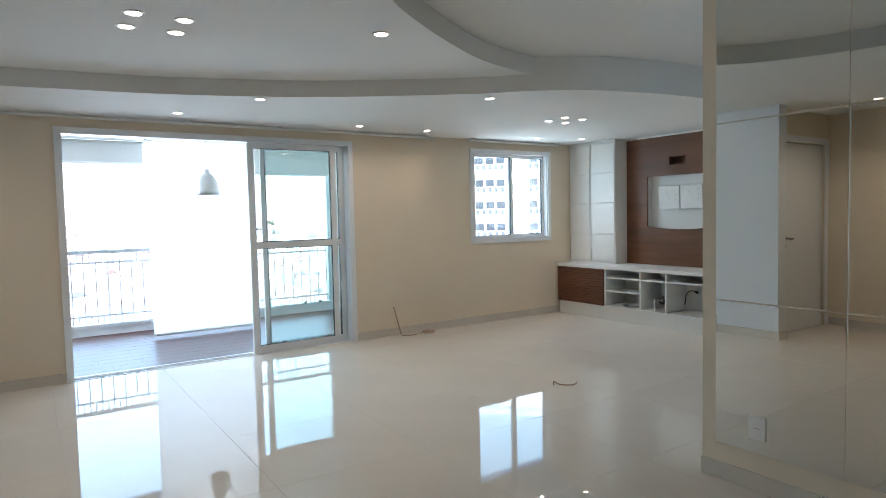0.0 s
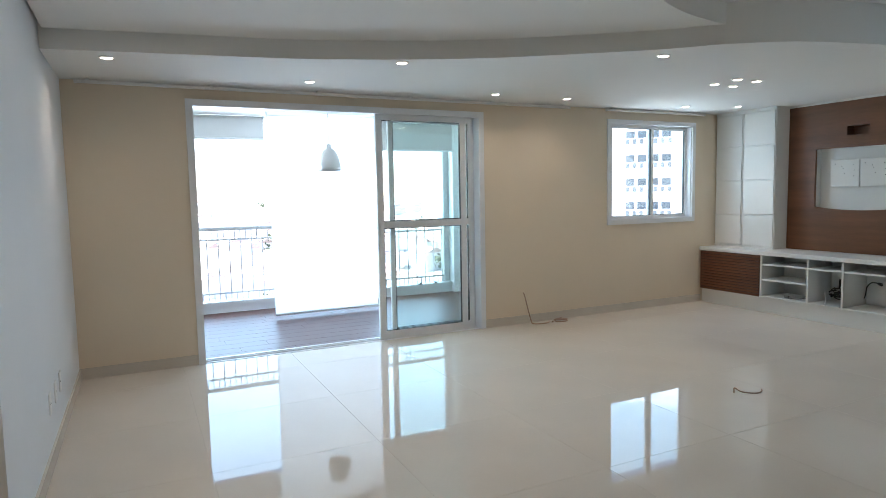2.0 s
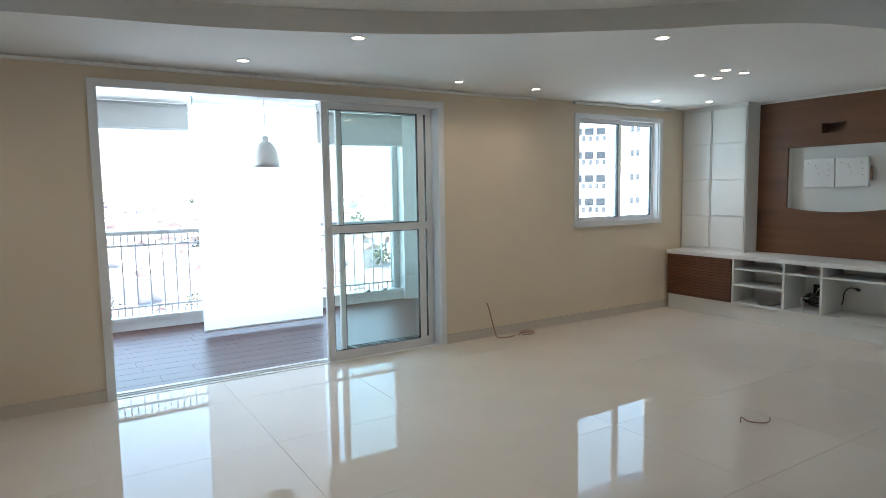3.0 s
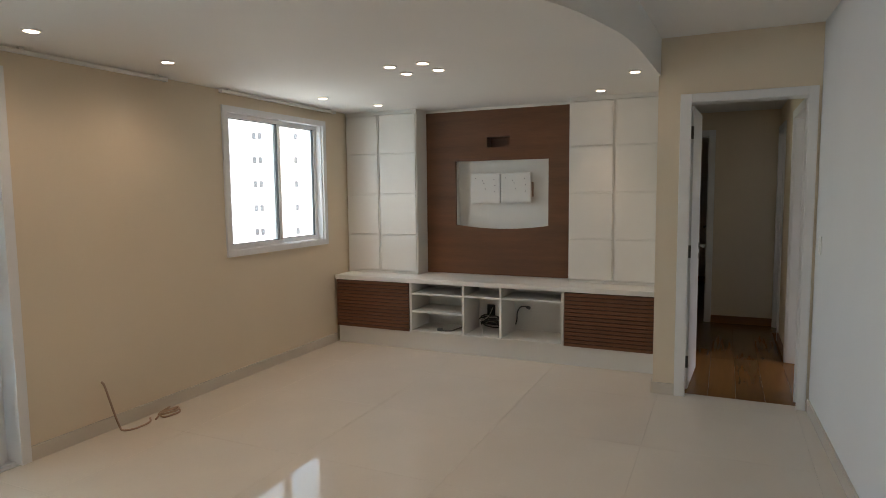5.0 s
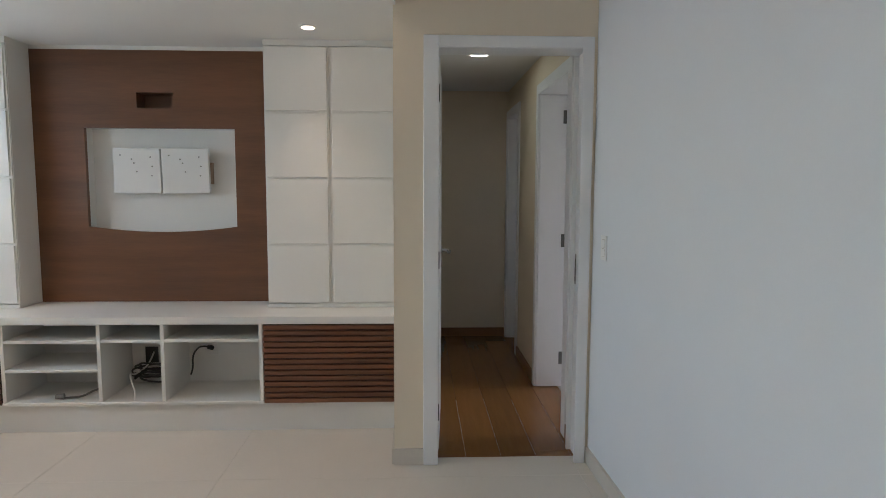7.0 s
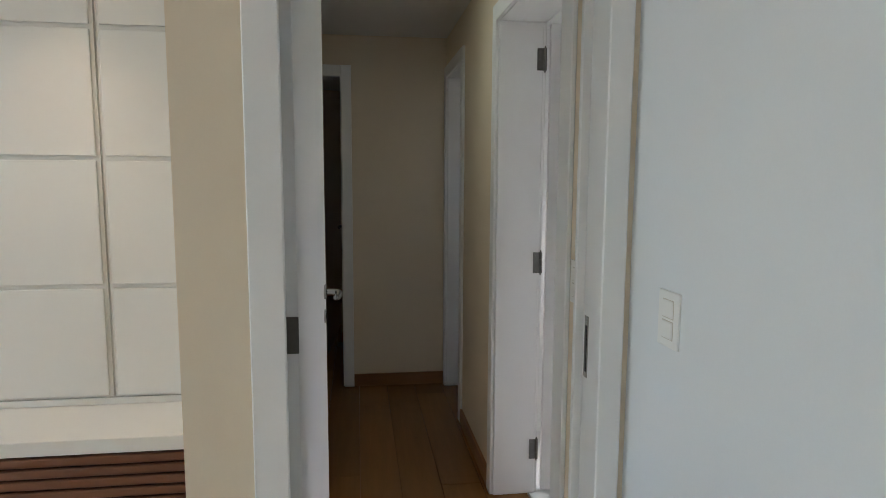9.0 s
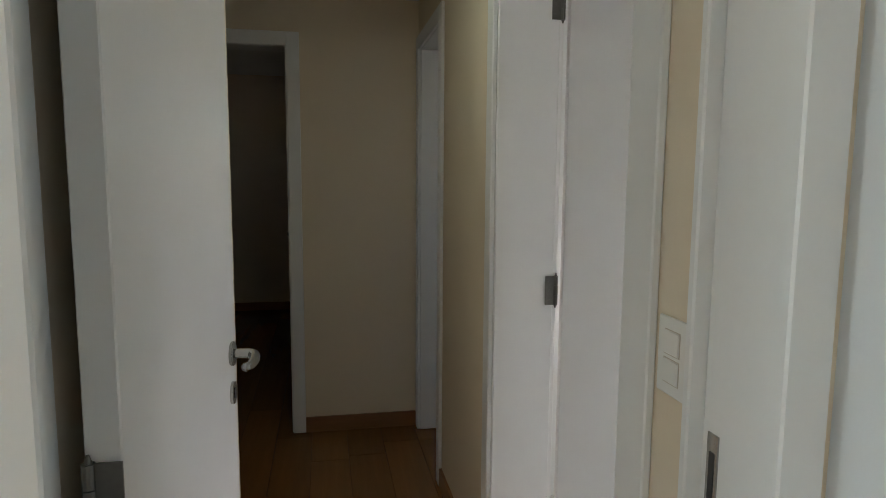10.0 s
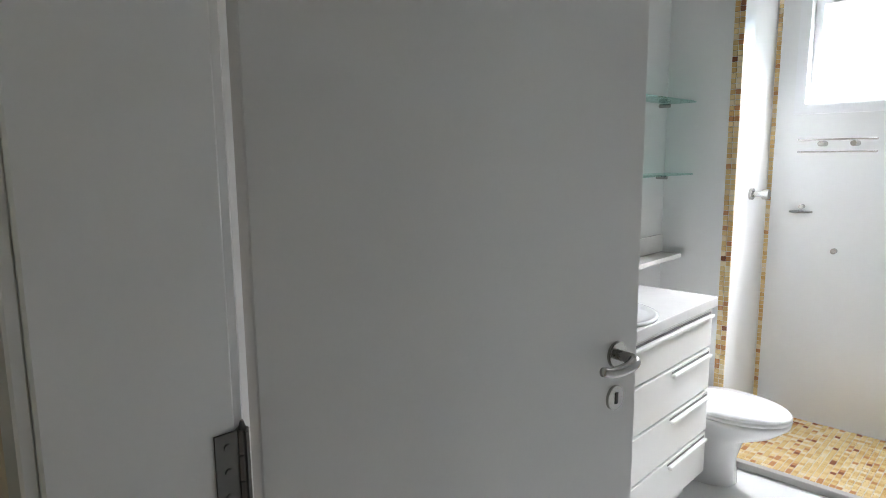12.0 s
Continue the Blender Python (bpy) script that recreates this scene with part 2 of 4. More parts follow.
def pierced_wall(axis, a0, a1, c0, c1, z0, z1, holes):
    """One connected wall from a0 to a1 along an axis, c0 to c1 thick; holes are (from, to, low, high)."""
    us = sorted({a0, a1, *(h[0] for h in holes), *(h[1] for h in holes)})
    zs = sorted({z0, z1, *(h[2] for h in holes), *(h[3] for h in holes)})
    bm, seen = bmesh.new(), {}

    def vert(u, c, z):
        key = (u, c, z)
        if key not in seen:
            seen[key] = bm.verts.new((u, c, z) if axis == "x" else (c, u, z))
        return seen[key]

    def solid(i, j):
        if not (0 <= i < len(us) - 1 and 0 <= j < len(zs) - 1):
            return False
        u, z = (us[i] + us[i + 1]) / 2, (zs[j] + zs[j + 1]) / 2
        return not any(h[0] < u < h[1] and h[2] < z < h[3] for h in holes)

    for i in range(len(us) - 1):
        for j in range(len(zs) - 1):
            if not solid(i, j):
                continue
            p, q, r, t = us[i], us[i + 1], zs[j], zs[j + 1]
            for c in (c0, c1):
                bm.faces.new((vert(p, c, r), vert(q, c, r), vert(q, c, t), vert(p, c, t)))
            for di, dj, (ua, za), (ub, zb) in ((-1, 0, (p, r), (p, t)), (1, 0, (q, r), (q, t)), (0, -1, (p, r), (q, r)), (0, 1, (p, t), (q, t))):
                if not solid(i + di, j + dj):
                    bm.faces.new((vert(ua, c0, za), vert(ub, c0, zb), vert(ub, c1, zb), vert(ua, c1, za)))
    return bm


def share(name, mesh, parent, loc):
    ob = new(name, mesh)
    ob.parent = parent
    ob.location = loc
    return ob


def chamfer_tile(w, d, h, c):
    """A slab with its top edge chamfered, from its corner, top at z 0."""
    me = bpy.data.meshes.new("tile")
    vs = [(0, 0, -h), (w, 0, -h), (w, d, -h), (0, d, -h), (0, 0, -c), (w, 0, -c), (w, d, -c), (0, d, -c), (c, c, 0), (w - c, c, 0), (w - c, d - c, 0), (c, d - c, 0)]
    fs = [(0, 3, 2, 1), (0, 1, 5, 4), (1, 2, 6, 5), (2, 3, 7, 6), (3, 0, 4, 7), (4, 5, 9, 8), (5, 6, 10, 9), (6, 7, 11, 10), (7, 4, 8, 11), (8, 9, 10, 11)]
    me.from_pydata(vs, [], fs)
    return me


# ---- plan ----
YB = 5.67        # balcony wall, inner face
XL = -1.40        # left wall
XD = 4.90         # wall with the corridor door
XM = 2.16         # mirror wall
YC = 1.55         # corridor, south wall
YN = 2.375         # corridor, north wall
XE = 7.755        # corridor, end wall
ZA, ZB, ZC = 2.325, 2.45, 2.585
TOP = 2.75

# floor of the living room: slab under single tiles
floor = struct("floor", boxes((-2.9, -2.25, -0.12, 5.9, YB + 0.02, -0.002)), GROUT, "polished cream porcelain floor with large square tiles")

wall_balcony = struct("wall_balcony", pierced_wall("x", -1.55, 6.2, YB, YB + 0.17, -0.1, TOP, [(-0.50, 2.25, -0.1, 2.195), (3.935, 5.215, 1.05, 2.175)]), CREAM, "cream painted wall with balcony door and window")
wall_left = struct("wall_left", boxes((-1.55, 2.78, -0.1, XL, YB, TOP)), WHITE_WALL, "white painted side wall")
wall_tv = struct("wall_tv", boxes((6.04, 2.53, -0.1, 6.19, YB, TOP)), CREAM, "cream wall behind the media cabinet")
wall_door = struct("wall_door", boxes(
    (XD, 2.374, -0.1, 5.055, 2.53, TOP), (XD, 1.555, 2.135, 5.055, 2.374, TOP), (XD, 1.36, -0.1, 5.055, 1.555, TOP),
    (5.055, YN, -0.1, 6.54, 2.53, TOP)), CREAM, "cream painted wall round the corridor door")
wall_right = struct("wall_right", prism([(XD, 1.515), (2.45, 1.437), (2.45, 1.18), (XD, 1.36)], -0.1, TOP), WHITE_WALL, "white painted wall beside the corridor door")
wall_mirror = struct("wall_mirror", boxes((XM, -2.1, -0.1, XM + 0.14, 1.312, TOP), (XM + 0.14, 1.18, -0.1, 2.45, 1.312, TOP)), CREAM, "cream wall that carries a large mirror")
wall_entry = struct("wall_entry", boxes((-2.75, 2.9, -0.1, -2.66, 3.05, TOP), (-2.66, 2.9, 2.105, -1.73, 3.05, TOP), (-1.73, 2.9, -0.1, -1.55, 3.05, TOP), (-2.66, 3.3, -0.1, -1.55, 3.4, TOP)), CREAM, "cream wall round the entrance door")
wall_west = struct("wall_west", boxes((-2.9, -2.1, -0.1, -2.75, 3.4, TOP)), CREAM, "cream painted wall of the entrance")
wall_south = struct("wall_south", boxes((-2.9, -2.25, -0.1, 2.3, -2.1, TOP)), CREAM, "cream painted wall at the back of the room")

# ceilings: a high slab, a middle panel and a low panel with curved edges
edge_low = smooth_line([(-1.42, 4.64, 0), (-0.6, 4.49, 0), (0.1, 4.36, 0), (0.8, 4.12, 0), (1.4, 3.82, 0), (2.2, 3.27, 0), (2.52, 2.98, 0), (2.88, 2.76, 0), (3.3, 2.64, 0), (3.8, 2.56, 0), (4.95, 2.515, 0)], 8)
ceiling_low = struct("ceiling_low", prism([(p.x, p.y) for p in edge_low] + [(6.08, 2.515), (6.08, YB + 0.05), (-1.42, YB + 0.05)], ZA, 2.72), CEIL, "white plaster ceiling with a curved edge")
edge_mid = smooth_line([(0.16, -2.15, 0), (0.2, 0.2, 0), (0.3, 1.2, 0), (0.52, 1.78, 0), (0.78, 2.09, 0), (1.13, 2.36, 0), (1.5, 2.6, 0), (1.9, 2.82, 0), (2.3, 2.94, 0), (2.7, 2.99, 0)], 8)
ceiling_mid = struct("ceiling_mid", prism([(p.x, p.y) for p in edge_mid] + [(2.7, 4.9), (-1.38, 4.9), (-1.38, 2.96), (-2.8, 2.96), (-2.8, -2.15)], ZB, 2.71), CEIL, "white plaster ceiling panel with a curved edge")
ceiling_high = struct("ceiling_high", boxes((-2.85, -2.2, ZC, 5.0, 5.7, 2.70)), CEIL, "white plaster ceiling")

# skirting of the living room
for nm, row in (("baseboard", (XL, YB - 0.014, 0, -0.528, YB, 0.085)), ("baseboard", (2.277, YB - 0.014, 0, 5.39, YB, 0.085)),
                ("baseboard", (XL, 2.78, 0, XL + 0.014, YB - 0.014, 0.085)), ("baseboard", (XD - 0.014, 2.37, 0, XD, 2.53, 0.085)),
                ("baseboard", (XM - 0.014, -2.1, 0, XM, 1.312, 0.085)), ("baseboard", (XD, 2.53, 0, 5.39, 2.544, 0.085)),
                ("baseboard", (-2.75, -2.1, 0, -2.736, 2.884, 0.085)), ("baseboard", (-1.55, 2.766, 0, XL + 0.014, 2.78, 0.085))):
    struct(nm, boxes(row), SKIRT, "cream stone skirting along the wall")
struct("baseboard", prism([(XD - 0.002, 1.529), (2.45, 1.451), (2.45, 1.437), (XD - 0.002, 1.515)], 0, 0.085), SKIRT, "cream stone skirting along the wall")


# ---- balcony door ----
def casing(name, x0, x1, z0, z1, w, y0, y1, material, parent, sill):
    rows = [(x0, y0, z0, x0 + w, y1, z1), (x1 - w, y0, z0, x1, y1, z1), (x0 + w, y0, z1 - w, x1 - w, y1, z1)]
    if sill:
        rows.append((x0 + w, y0, z0, x1 - w, y1, z0 + w))
    return part(name, boxes(*rows), material, parent)


def sash(parent, name, x0, x1, z0, z1, y, side, top, bottom, mid=None, d=0.034):
    s = part(name, boxes((x0, y, z0, x0 + side, y + d, z1), (x1 - side, y, z0, x1, y + d, z1), (x0 + side, y, z1 - top, x1 - side, y + d, z1),
                         (x0 + side, y, z0, x1 - side, y + d, z0 + bottom)), ALU, parent)
    if mid:
        part("mid_rail", rbox(x0 + side, y - 0.004, mid - 0.032, x1 - side, y + d + 0.004, mid + 0.032, 0.004), ALU, s)
        panes = ((z0 + bottom, mid - 0.032), (mid + 0.032, z1 - top))
    else:
        panes = ((z0 + bottom, z1 - top),)
    for a, b in panes:
        p = part("pane", boxes((x0 + side - 0.004, y + 0.014, a - 0.004, x1 - side + 0.004, y + 0.020, b + 0.004)), GLASS, s)
        p.visible_shadow = False
        part("gasket", boxes((x0 + side, y + 0.006, a, x0 + side + 0.006, y + 0.028, b), (x1 - side - 0.006, y + 0.006, a, x1 - side, y + 0.028, b),
                             (x0 + side + 0.006, y + 0.006, a, x1 - side - 0.006, y + 0.028, a + 0.006), (x0 + side + 0.006, y + 0.006, b - 0.006, x1 - side - 0.006, y + 0.028, b)), BLACK, s)
    return s


door_1 = tagged(bare("door_1"), "white aluminium sliding balcony door, pushed half open", "sliding door", "", "structure")
casing("door_frame", -0.526, 2.275, 0.0, 2.22, 0.056, YB - 0.018, YB, ALU, door_1, False)
part("door_jamb", boxes((-0.498, YB + 0.002, 0, -0.472, YB + 0.165, 2.19), (2.222, YB + 0.002, 0, 2.248, YB + 0.165, 2.19), (-0.472, YB + 0.002, 2.166, 2.222, YB + 0.165, 2.19)), ALU, door_1)
part("threshold", boxes((-0.470, YB + 0.001, -0.012, 2.220, YB + 0.168, 0.004), (-0.470, YB + 0.045, 0.004, 2.220, YB + 0.049, 0.012), (-0.470, YB + 0.095, 0.004, 2.220, YB + 0.099, 0.012)), ALU, door_1)
sash(door_1, "door_panel", 1.128, 2.086, 0.006, 2.164, YB + 0.028, 0.062, 0.055, 0.078, 1.118)
sash(door_1, "door_panel", 1.270, 2.176, 0.006, 2.164, YB + 0.072, 0.042, 0.055, 0.078, 1.118)
sash(door_1, "door_panel", 1.300, 2.221, 0.006, 2.164, YB + 0.118, 0.036, 0.055, 0.078, 1.118)
part("pull", rbox(1.146, YB + 0.016, 1.0, 1.166, YB + 0.028, 1.14, 0.003), ALU, door_1)

# ---- window of the living room ----
window_1 = tagged(bare("window_1"), "white aluminium sliding window with two panes", "window", "", "structure")
casing("window_frame", 3.888, 5.262, 1.012, 2.21, 0.05, YB - 0.018, YB, ALU, window_1, True)
part("window_box", boxes((3.937, YB + 0.002, 1.052, 3.95, YB + 0.16, 2.173), (5.200, YB + 0.002, 1.052, 5.213, YB + 0.16, 2.173), (3.95, YB + 0.002, 2.160, 5.200, YB + 0.16, 2.173), (3.95, YB + 0.002, 1.052, 5.200, YB + 0.16, 1.068)), ALU, window_1)
sash(window_1, "sash", 3.951, 4.612, 1.069, 2.159, YB + 0.02, 0.034, 0.036, 0.036)
sash(window_1, "sash", 4.572, 5.199, 1.069, 2.159, YB + 0.062, 0.034, 0.036, 0.036)

# ---- corridor door and its open leaf ----
LEAFH = 2.085


def hinge(parent, x, y, z, rz=0.0, plate=0.034):
    m = Matrix.Translation((x, y, z)) @ Matrix.Rotation(rz, 4, "Z")
    bm = bmesh.new()
    for a, b in ((-0.046, -0.017), (-0.015, 0.015), (0.017, 0.046)):
        cyl(bm, (0, 0, a), (0, 0, b), 0.0075, 12)
    cyl(bm, (0, 0, 0.046), (0, 0, 0.056), 0.005, 10, 0.002)
    cyl(bm, (0, 0, -0.056), (0, 0, -0.046), 0.002, 10, 0.005)
    box(bm, -0.0016, 0.0, -0.046, 0.0016, plate, 0.046)
    box(bm, -0.012, -0.0016, -0.046, 0.0, 0.0016, 0.046)
    for z2 in (-0.03, 0.0, 0.03):
        cyl(bm, (0.001, plate * 0.6, z2), (-0.0035, plate * 0.6, z2), 0.004, 8)
    bm.transform(m)
    return part("hinge", bm, DARKSTEEL, parent)


def lever_set(parent, m, side=1):
    """Rosettes, lever and key plate on a leaf's face; m takes x along the leaf towards its free edge, y out of the face."""
    bm = bmesh.new()
    cyl(bm, (0, 0, 0), (0, 0.008, 0), 0.026, 24)
    bmesh.ops.bevel(bm, geom=[e for e in bm.edges], offset=0.002, segments=2, affect="EDGES")
    bm.transform(m)
    r = part("rosette", bm, CHROME, parent, smooth=False)
    bm = tube([(0, 0.006, 0), (0, 0.030, 0), (-0.003, 0.044, -0.001), (-0.018, 0.052, -0.003), (-0.045, 0.052, -0.007), (-0.072, 0.049, -0.007), (-0.094, 0.046, -0.002)], 0.0095, 12, 6, lambda t: 1.15 - 0.1 * math.cos(6.283 * t) - 0.15 * t)
    bm.transform(m)
    part("lever", bm, CHROME, r, "curved satin steel lever handle", smooth=True)
    bm = bmesh.new()
    cyl(bm, (0, 0, -0.085), (0, 0.006, -0.085), 0.024, 24)
    bm.transform(m)
    k = part("key_plate", bm, CHROME, parent)
    bm = bmesh.new()
    box(bm, -0.004, 0.0055, -0.096, 0.004, 0.0072, -0.074)
    bm.transform(m)
    part("keyhole", bm, BLACK, k)


def door_trim(name, axis, a0, a1, c0, c1, parent_label, head=2.105, cw=0.062, ct=0.016, inset=0.004, cw0=None, inset0=None, rise=0.062, far=None):
    """Lining and casings of a doorway; a0..a1 the opening along the wall, c0..c1 the wall's faces."""
    d = tagged(bare(name), parent_label, "door frame", "", "structure")

    cw0, inset0 = cw0 or cw, inset0 or inset

    def put(nm, rows):
        bm = bmesh.new()
        for p0, q0, z0, p1, q1, z1 in rows:
            if axis == "y":
                box(bm, q0, p0, z0, q1, p1, z1)
            else:
                box(bm, p0, q0, z0, p1, q1, z1)
        bmesh.ops.bevel(bm, geom=bm.edges[:], offset=0.003, segments=1, affect="EDGES")
        return part(nm, bm, TRIM, d)

    put("lining", [(a0, c0 - 0.001, 0, a0 + 0.012, c1 + 0.001, head), (a1 - 0.012, c0 - 0.001, 0, a1, c1 + 0.001, head), (a0 + 0.012, c0 - 0.001, head - 0.012, a1 - 0.012, c1 + 0.001, head)])
    for f0, f1, i1, w1 in ((c0 - ct, c0, inset, cw), (c1, c1 + ct, *(far or (inset, cw)))):
        put("casing", [(a0 - cw0, f0, 0, a0 + inset0, f1, head + rise), (a1 - i1, f0, 0, a1 + w1, f1, head + rise), (a0 + inset0, f0, head - 0.01, a1 - i1, f1, head + rise)])
    return d


door_2 = door_trim("door_2", "y", 1.555, 2.374, XD, 5.055, "white painted frame of the corridor doorway", head=2.135, cw=0.006, inset=0.070, cw0=0.022, inset0=0.036, rise=0.048, far=(0.010, 0.0))
leaf = bare("corridor_door")
tagged(leaf, "white painted flush door standing open into the corridor", "door")
LM = Matrix.Translation((5.058, 2.294, 0)) @ Matrix.Rotation(radians(-2.9), 4, "Z")
bm = rbox(0.0, -0.0, 0.008, 0.657, 0.041, 2.118, 0.002, 1)
bm.transform(LM)
part("leaf", bm, LACQUER_DOOR, leaf)
for z in (0.22, 1.055, 1.928):
    hinge(leaf, 5.0535, 2.329, z, radians(180), 0.036)
lever_set(leaf, LM @ Matrix.Translation((0.607, 0.0, 1.05)) @ Matrix.Diagonal((1, -1, 1, 1)))
strike = bare("strike_plate")
tagged(strike, "steel strike plate set in the white door frame", "strike plate")
part("plate", boxes((5.018, 1.5672, 0.930, 5.040, 1.5695, 1.090)), CHROME, strike)
part("slot", boxes((5.024, 1.5695, 0.945, 5.034, 1.5705, 1.065)), BLACK, strike)

# ---- corridor ----
corridor_floor = struct("corridor_floor", boxes((XD, 1.38, -0.12, 11.3, 3.5, -0.012)), WOODBASE, "brown laminate plank floor")
wall_corridor_south = struct("wall_corridor_south", pierced_wall("x", 5.055, XE, 1.36, YC, -0.1, TOP, [(5.30, 6.177, -0.1, 2.105), (7.08, 7.69, -0.1, 2.105)]), CREAM, "cream corridor wall with two doorways")
wall_corridor_end = struct("wall_corridor_end", pierced_wall("y", 1.36, 3.5, XE, XE + 0.15, -0.1, TOP, [(2.245, 2.96, -0.1, 2.105)]), CREAM, "cream end wall of the corridor")
wall_corridor_back = struct("wall_corridor_back", boxes((6.39, 2.53, -0.1, 6.54, 3.35, TOP), (6.39, 3.35, -0.1, XE, 3.5, TOP)), CREAM, "cream corridor side wall")
ceiling_corridor = struct("ceiling_corridor", boxes((5.055, 1.39, 2.36, XE, 3.4, 2.6)), CEIL, "white corridor ceiling")
door_3 = door_trim("door_3", "x", 5.30, 6.177, 1.36, YC, "white painted frame of the bathroom doorway", cw0=0.09)
door_4 = door_trim("door_4", "x", 7.08, 7.69, 1.38, YC, "white painted frame of a bedroom doorway")
door_5 = door_trim("door_5", "y", 2.245, 2.96, XE, XE + 0.15, "white painted frame of the dark room's doorway")
for row in ((6.24, YC, 0, 7.018, YC + 0.013, 0.085), (XE - 0.013, 1.566, 0, XE, 2.183, 0.085), (5.071, YC, 0, 5.25, YC + 0.013, 0.085), (5.071, YN - 0.013, 0, 6.54, YN, 0.085), (6.54, YN - 0.013, 0, 6.553, 3.35, 0.085), (XE - 0.013, 3.022, 0, XE, 3.35, 0.085)):
    struct("baseboard", boxes(row), WOODBASE, "brown wooden skirting of the corridor")
strike2 = bare("strike_plate")
tagged(strike2, "steel strike plate in the bedroom door frame", "strike plate")
part("plate", boxes((7.674, 1.395, 0.95, 7.678, 1.42, 1.12)), DARKSTEEL, strike2)
part("slot", boxes((7.6725, 1.402, 0.97, 7.674, 1.412, 1.10)), BLACK, strike2)

# bathroom door, open into the bathroom
bleaf = bare("bathroom_door")
tagged(bleaf, "white painted flush door standing open into the bathroom", "door")
BM = Matrix.Translation((6.176, 1.336, 0)) @ Matrix.Rotation(radians(-98.2), 4, "Z")
bm = rbox(0.012, 0.0, 0.008, 0.764, 0.035, 0.008 + LEAFH, 0.002, 1)
bm.transform(BM)
part("leaf", bm, LACQUER_DOOR, bleaf)
for z in (0.213, 1.07, 1.941):
    hinge(bleaf, 6.163, 1.352, z, 0.0)
lever_set(bleaf, BM @ Matrix.Translation((0.697, 0.0, 1.055)) @ Matrix.Diagonal((1, -1, 1, 1)))

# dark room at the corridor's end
# The small hole in the north wall is added out of view to let sky in.
struct("wall_dark_room", boxes((XE + 0.15, 1.3, -0.1, 11.25, 1.5, TOP), (11.1, 1.5, -0.1, 11.25, 4.2, TOP), (XE + 0.15, 4.2, -0.1, 9.8, 4.35, TOP), (10.1, 4.2, -0.1, 11.25, 4.35, TOP), (9.8, 4.2, -0.1, 10.1, 4.35, 1.86), (9.8, 4.2, 2.1, 10.1, 4.35, TOP), (XE, 3.5, -0.1, XE + 0.15, 4.35, TOP)), CREAM, "cream walls of a dim room with an added unseen opening")
struct("ceiling_dark_room", boxes((XE + 0.14, 1.3, 2.45, 11.25, 4.35, 2.6)), CEIL, "white ceiling of an unlit room")
struct("dark_room_floor", boxes((XE, 3.5, -0.12, 11.3, 4.3, -0.002)), PLANK, "brown laminate floor of an unlit room")
struct("baseboard", boxes((11.087, 1.5, 0, 11.1, 4.2, 0.085)), WOODBASE, "brown wooden skirting")
dleaf = bare("bedroom_door")
tagged(dleaf, "white painted flush door open into an unlit room", "door")
part("leaf", rbox(7.915, 2.212, 0.008, 8.62, 2.247, 2.093, 0.002, 1), LACQUER_DOOR, dleaf)
for z in (0.228, 1.075, 1.928):
    hinge(dleaf, 7.892, 2.252, z, radians(180))
lever_set(dleaf, Matrix.Translation((8.56, 2.247, 1.05)))

# closing walls behind the second doorway
struct("wall_bedroom", boxes((6.95, -0.1, -0.1, 9.0, 0.0, TOP), (8.9, 0.0, -0.1, 9.0, 1.3, 1.3), (8.9, 0.0, 2.0, 9.0, 1.3, TOP), (8.9, 0.0, 1.3, 9.0, 0.3, 2.0), (8.9, 0.95, 1.3, 9.0, 1.3, 2.0), (6.95, 0.0, 2.45, 9.0, 1.38, 2.6), (6.95, 0.0, -0.1, 9.0, 1.38, -0.002)), WHITE_WALL, "white walls of a side room")


# ---- downlights ----
def downlight(x, y, z, r=0.045, warm=True):
    d = bare("downlight")
    tagged(d, "round recessed ceiling spotlight, switched on", "ceiling light", "recessed spotlights")
    part("ring", lathe([(r * 0.72, -0.002), (r * 0.78, -0.007), (r, -0.004), (r * 1.02, 0.001)], (x, y, z), 24), PLASTIC, d)
    part("bulb", lathe([(0.001, -0.0075), (r * 0.5, -0.0085), (r * 0.72, -0.0065), (r * 0.73, -0.001)], (x, y, z), 20), BULB if warm else COOLBULB, d)
    return d


LOW_LIGHTS = [(-1.045, 4.75), (0.38, 5.15), (0.80, 4.22), (2.14, 5.19), (2.97, 5.2), (2.40, 3.37), (3.72, 4.07), (3.71, 3.83), (3.97, 4.08), (3.95, 3.83), (4.63, 5.23), (5.22, 5.03), (5.335, 3.016), (4.63, 2.66)]
# (-1.1, 0.6) and (-1.1, -1.0) are unseen, added to light the entrance side.
MID_LIGHTS = [(-0.26, 2.90), (-0.262, 3.16), (-0.016, 2.90), (-0.01, 3.15), (1.0, 2.61), (-1.07, 3.46), (-1.1, 0.6), (-1.1, -1.0), (-1.95, 2.1)]
for x, y in LOW_LIGHTS:
    downlight(x, y, ZA)
for x, y in MID_LIGHTS:
    downlight(x, y, ZB, 0.05)
downlight(6.12, 1.985, 2.36, 0.095, False)


def spot(name, x, y, z, target, watts, size=75, colour=(1.0, 0.84, 0.62), blend=0.8):
    s = new(name, bpy.data.lights.new(name, "SPOT"))
    s.data.energy, s.data.color, s.data.spot_size, s.data.spot_blend, s.data.shadow_soft_size = watts, colour, radians(size), blend, 0.03
    s.matrix_world = look((x, y, z), target)


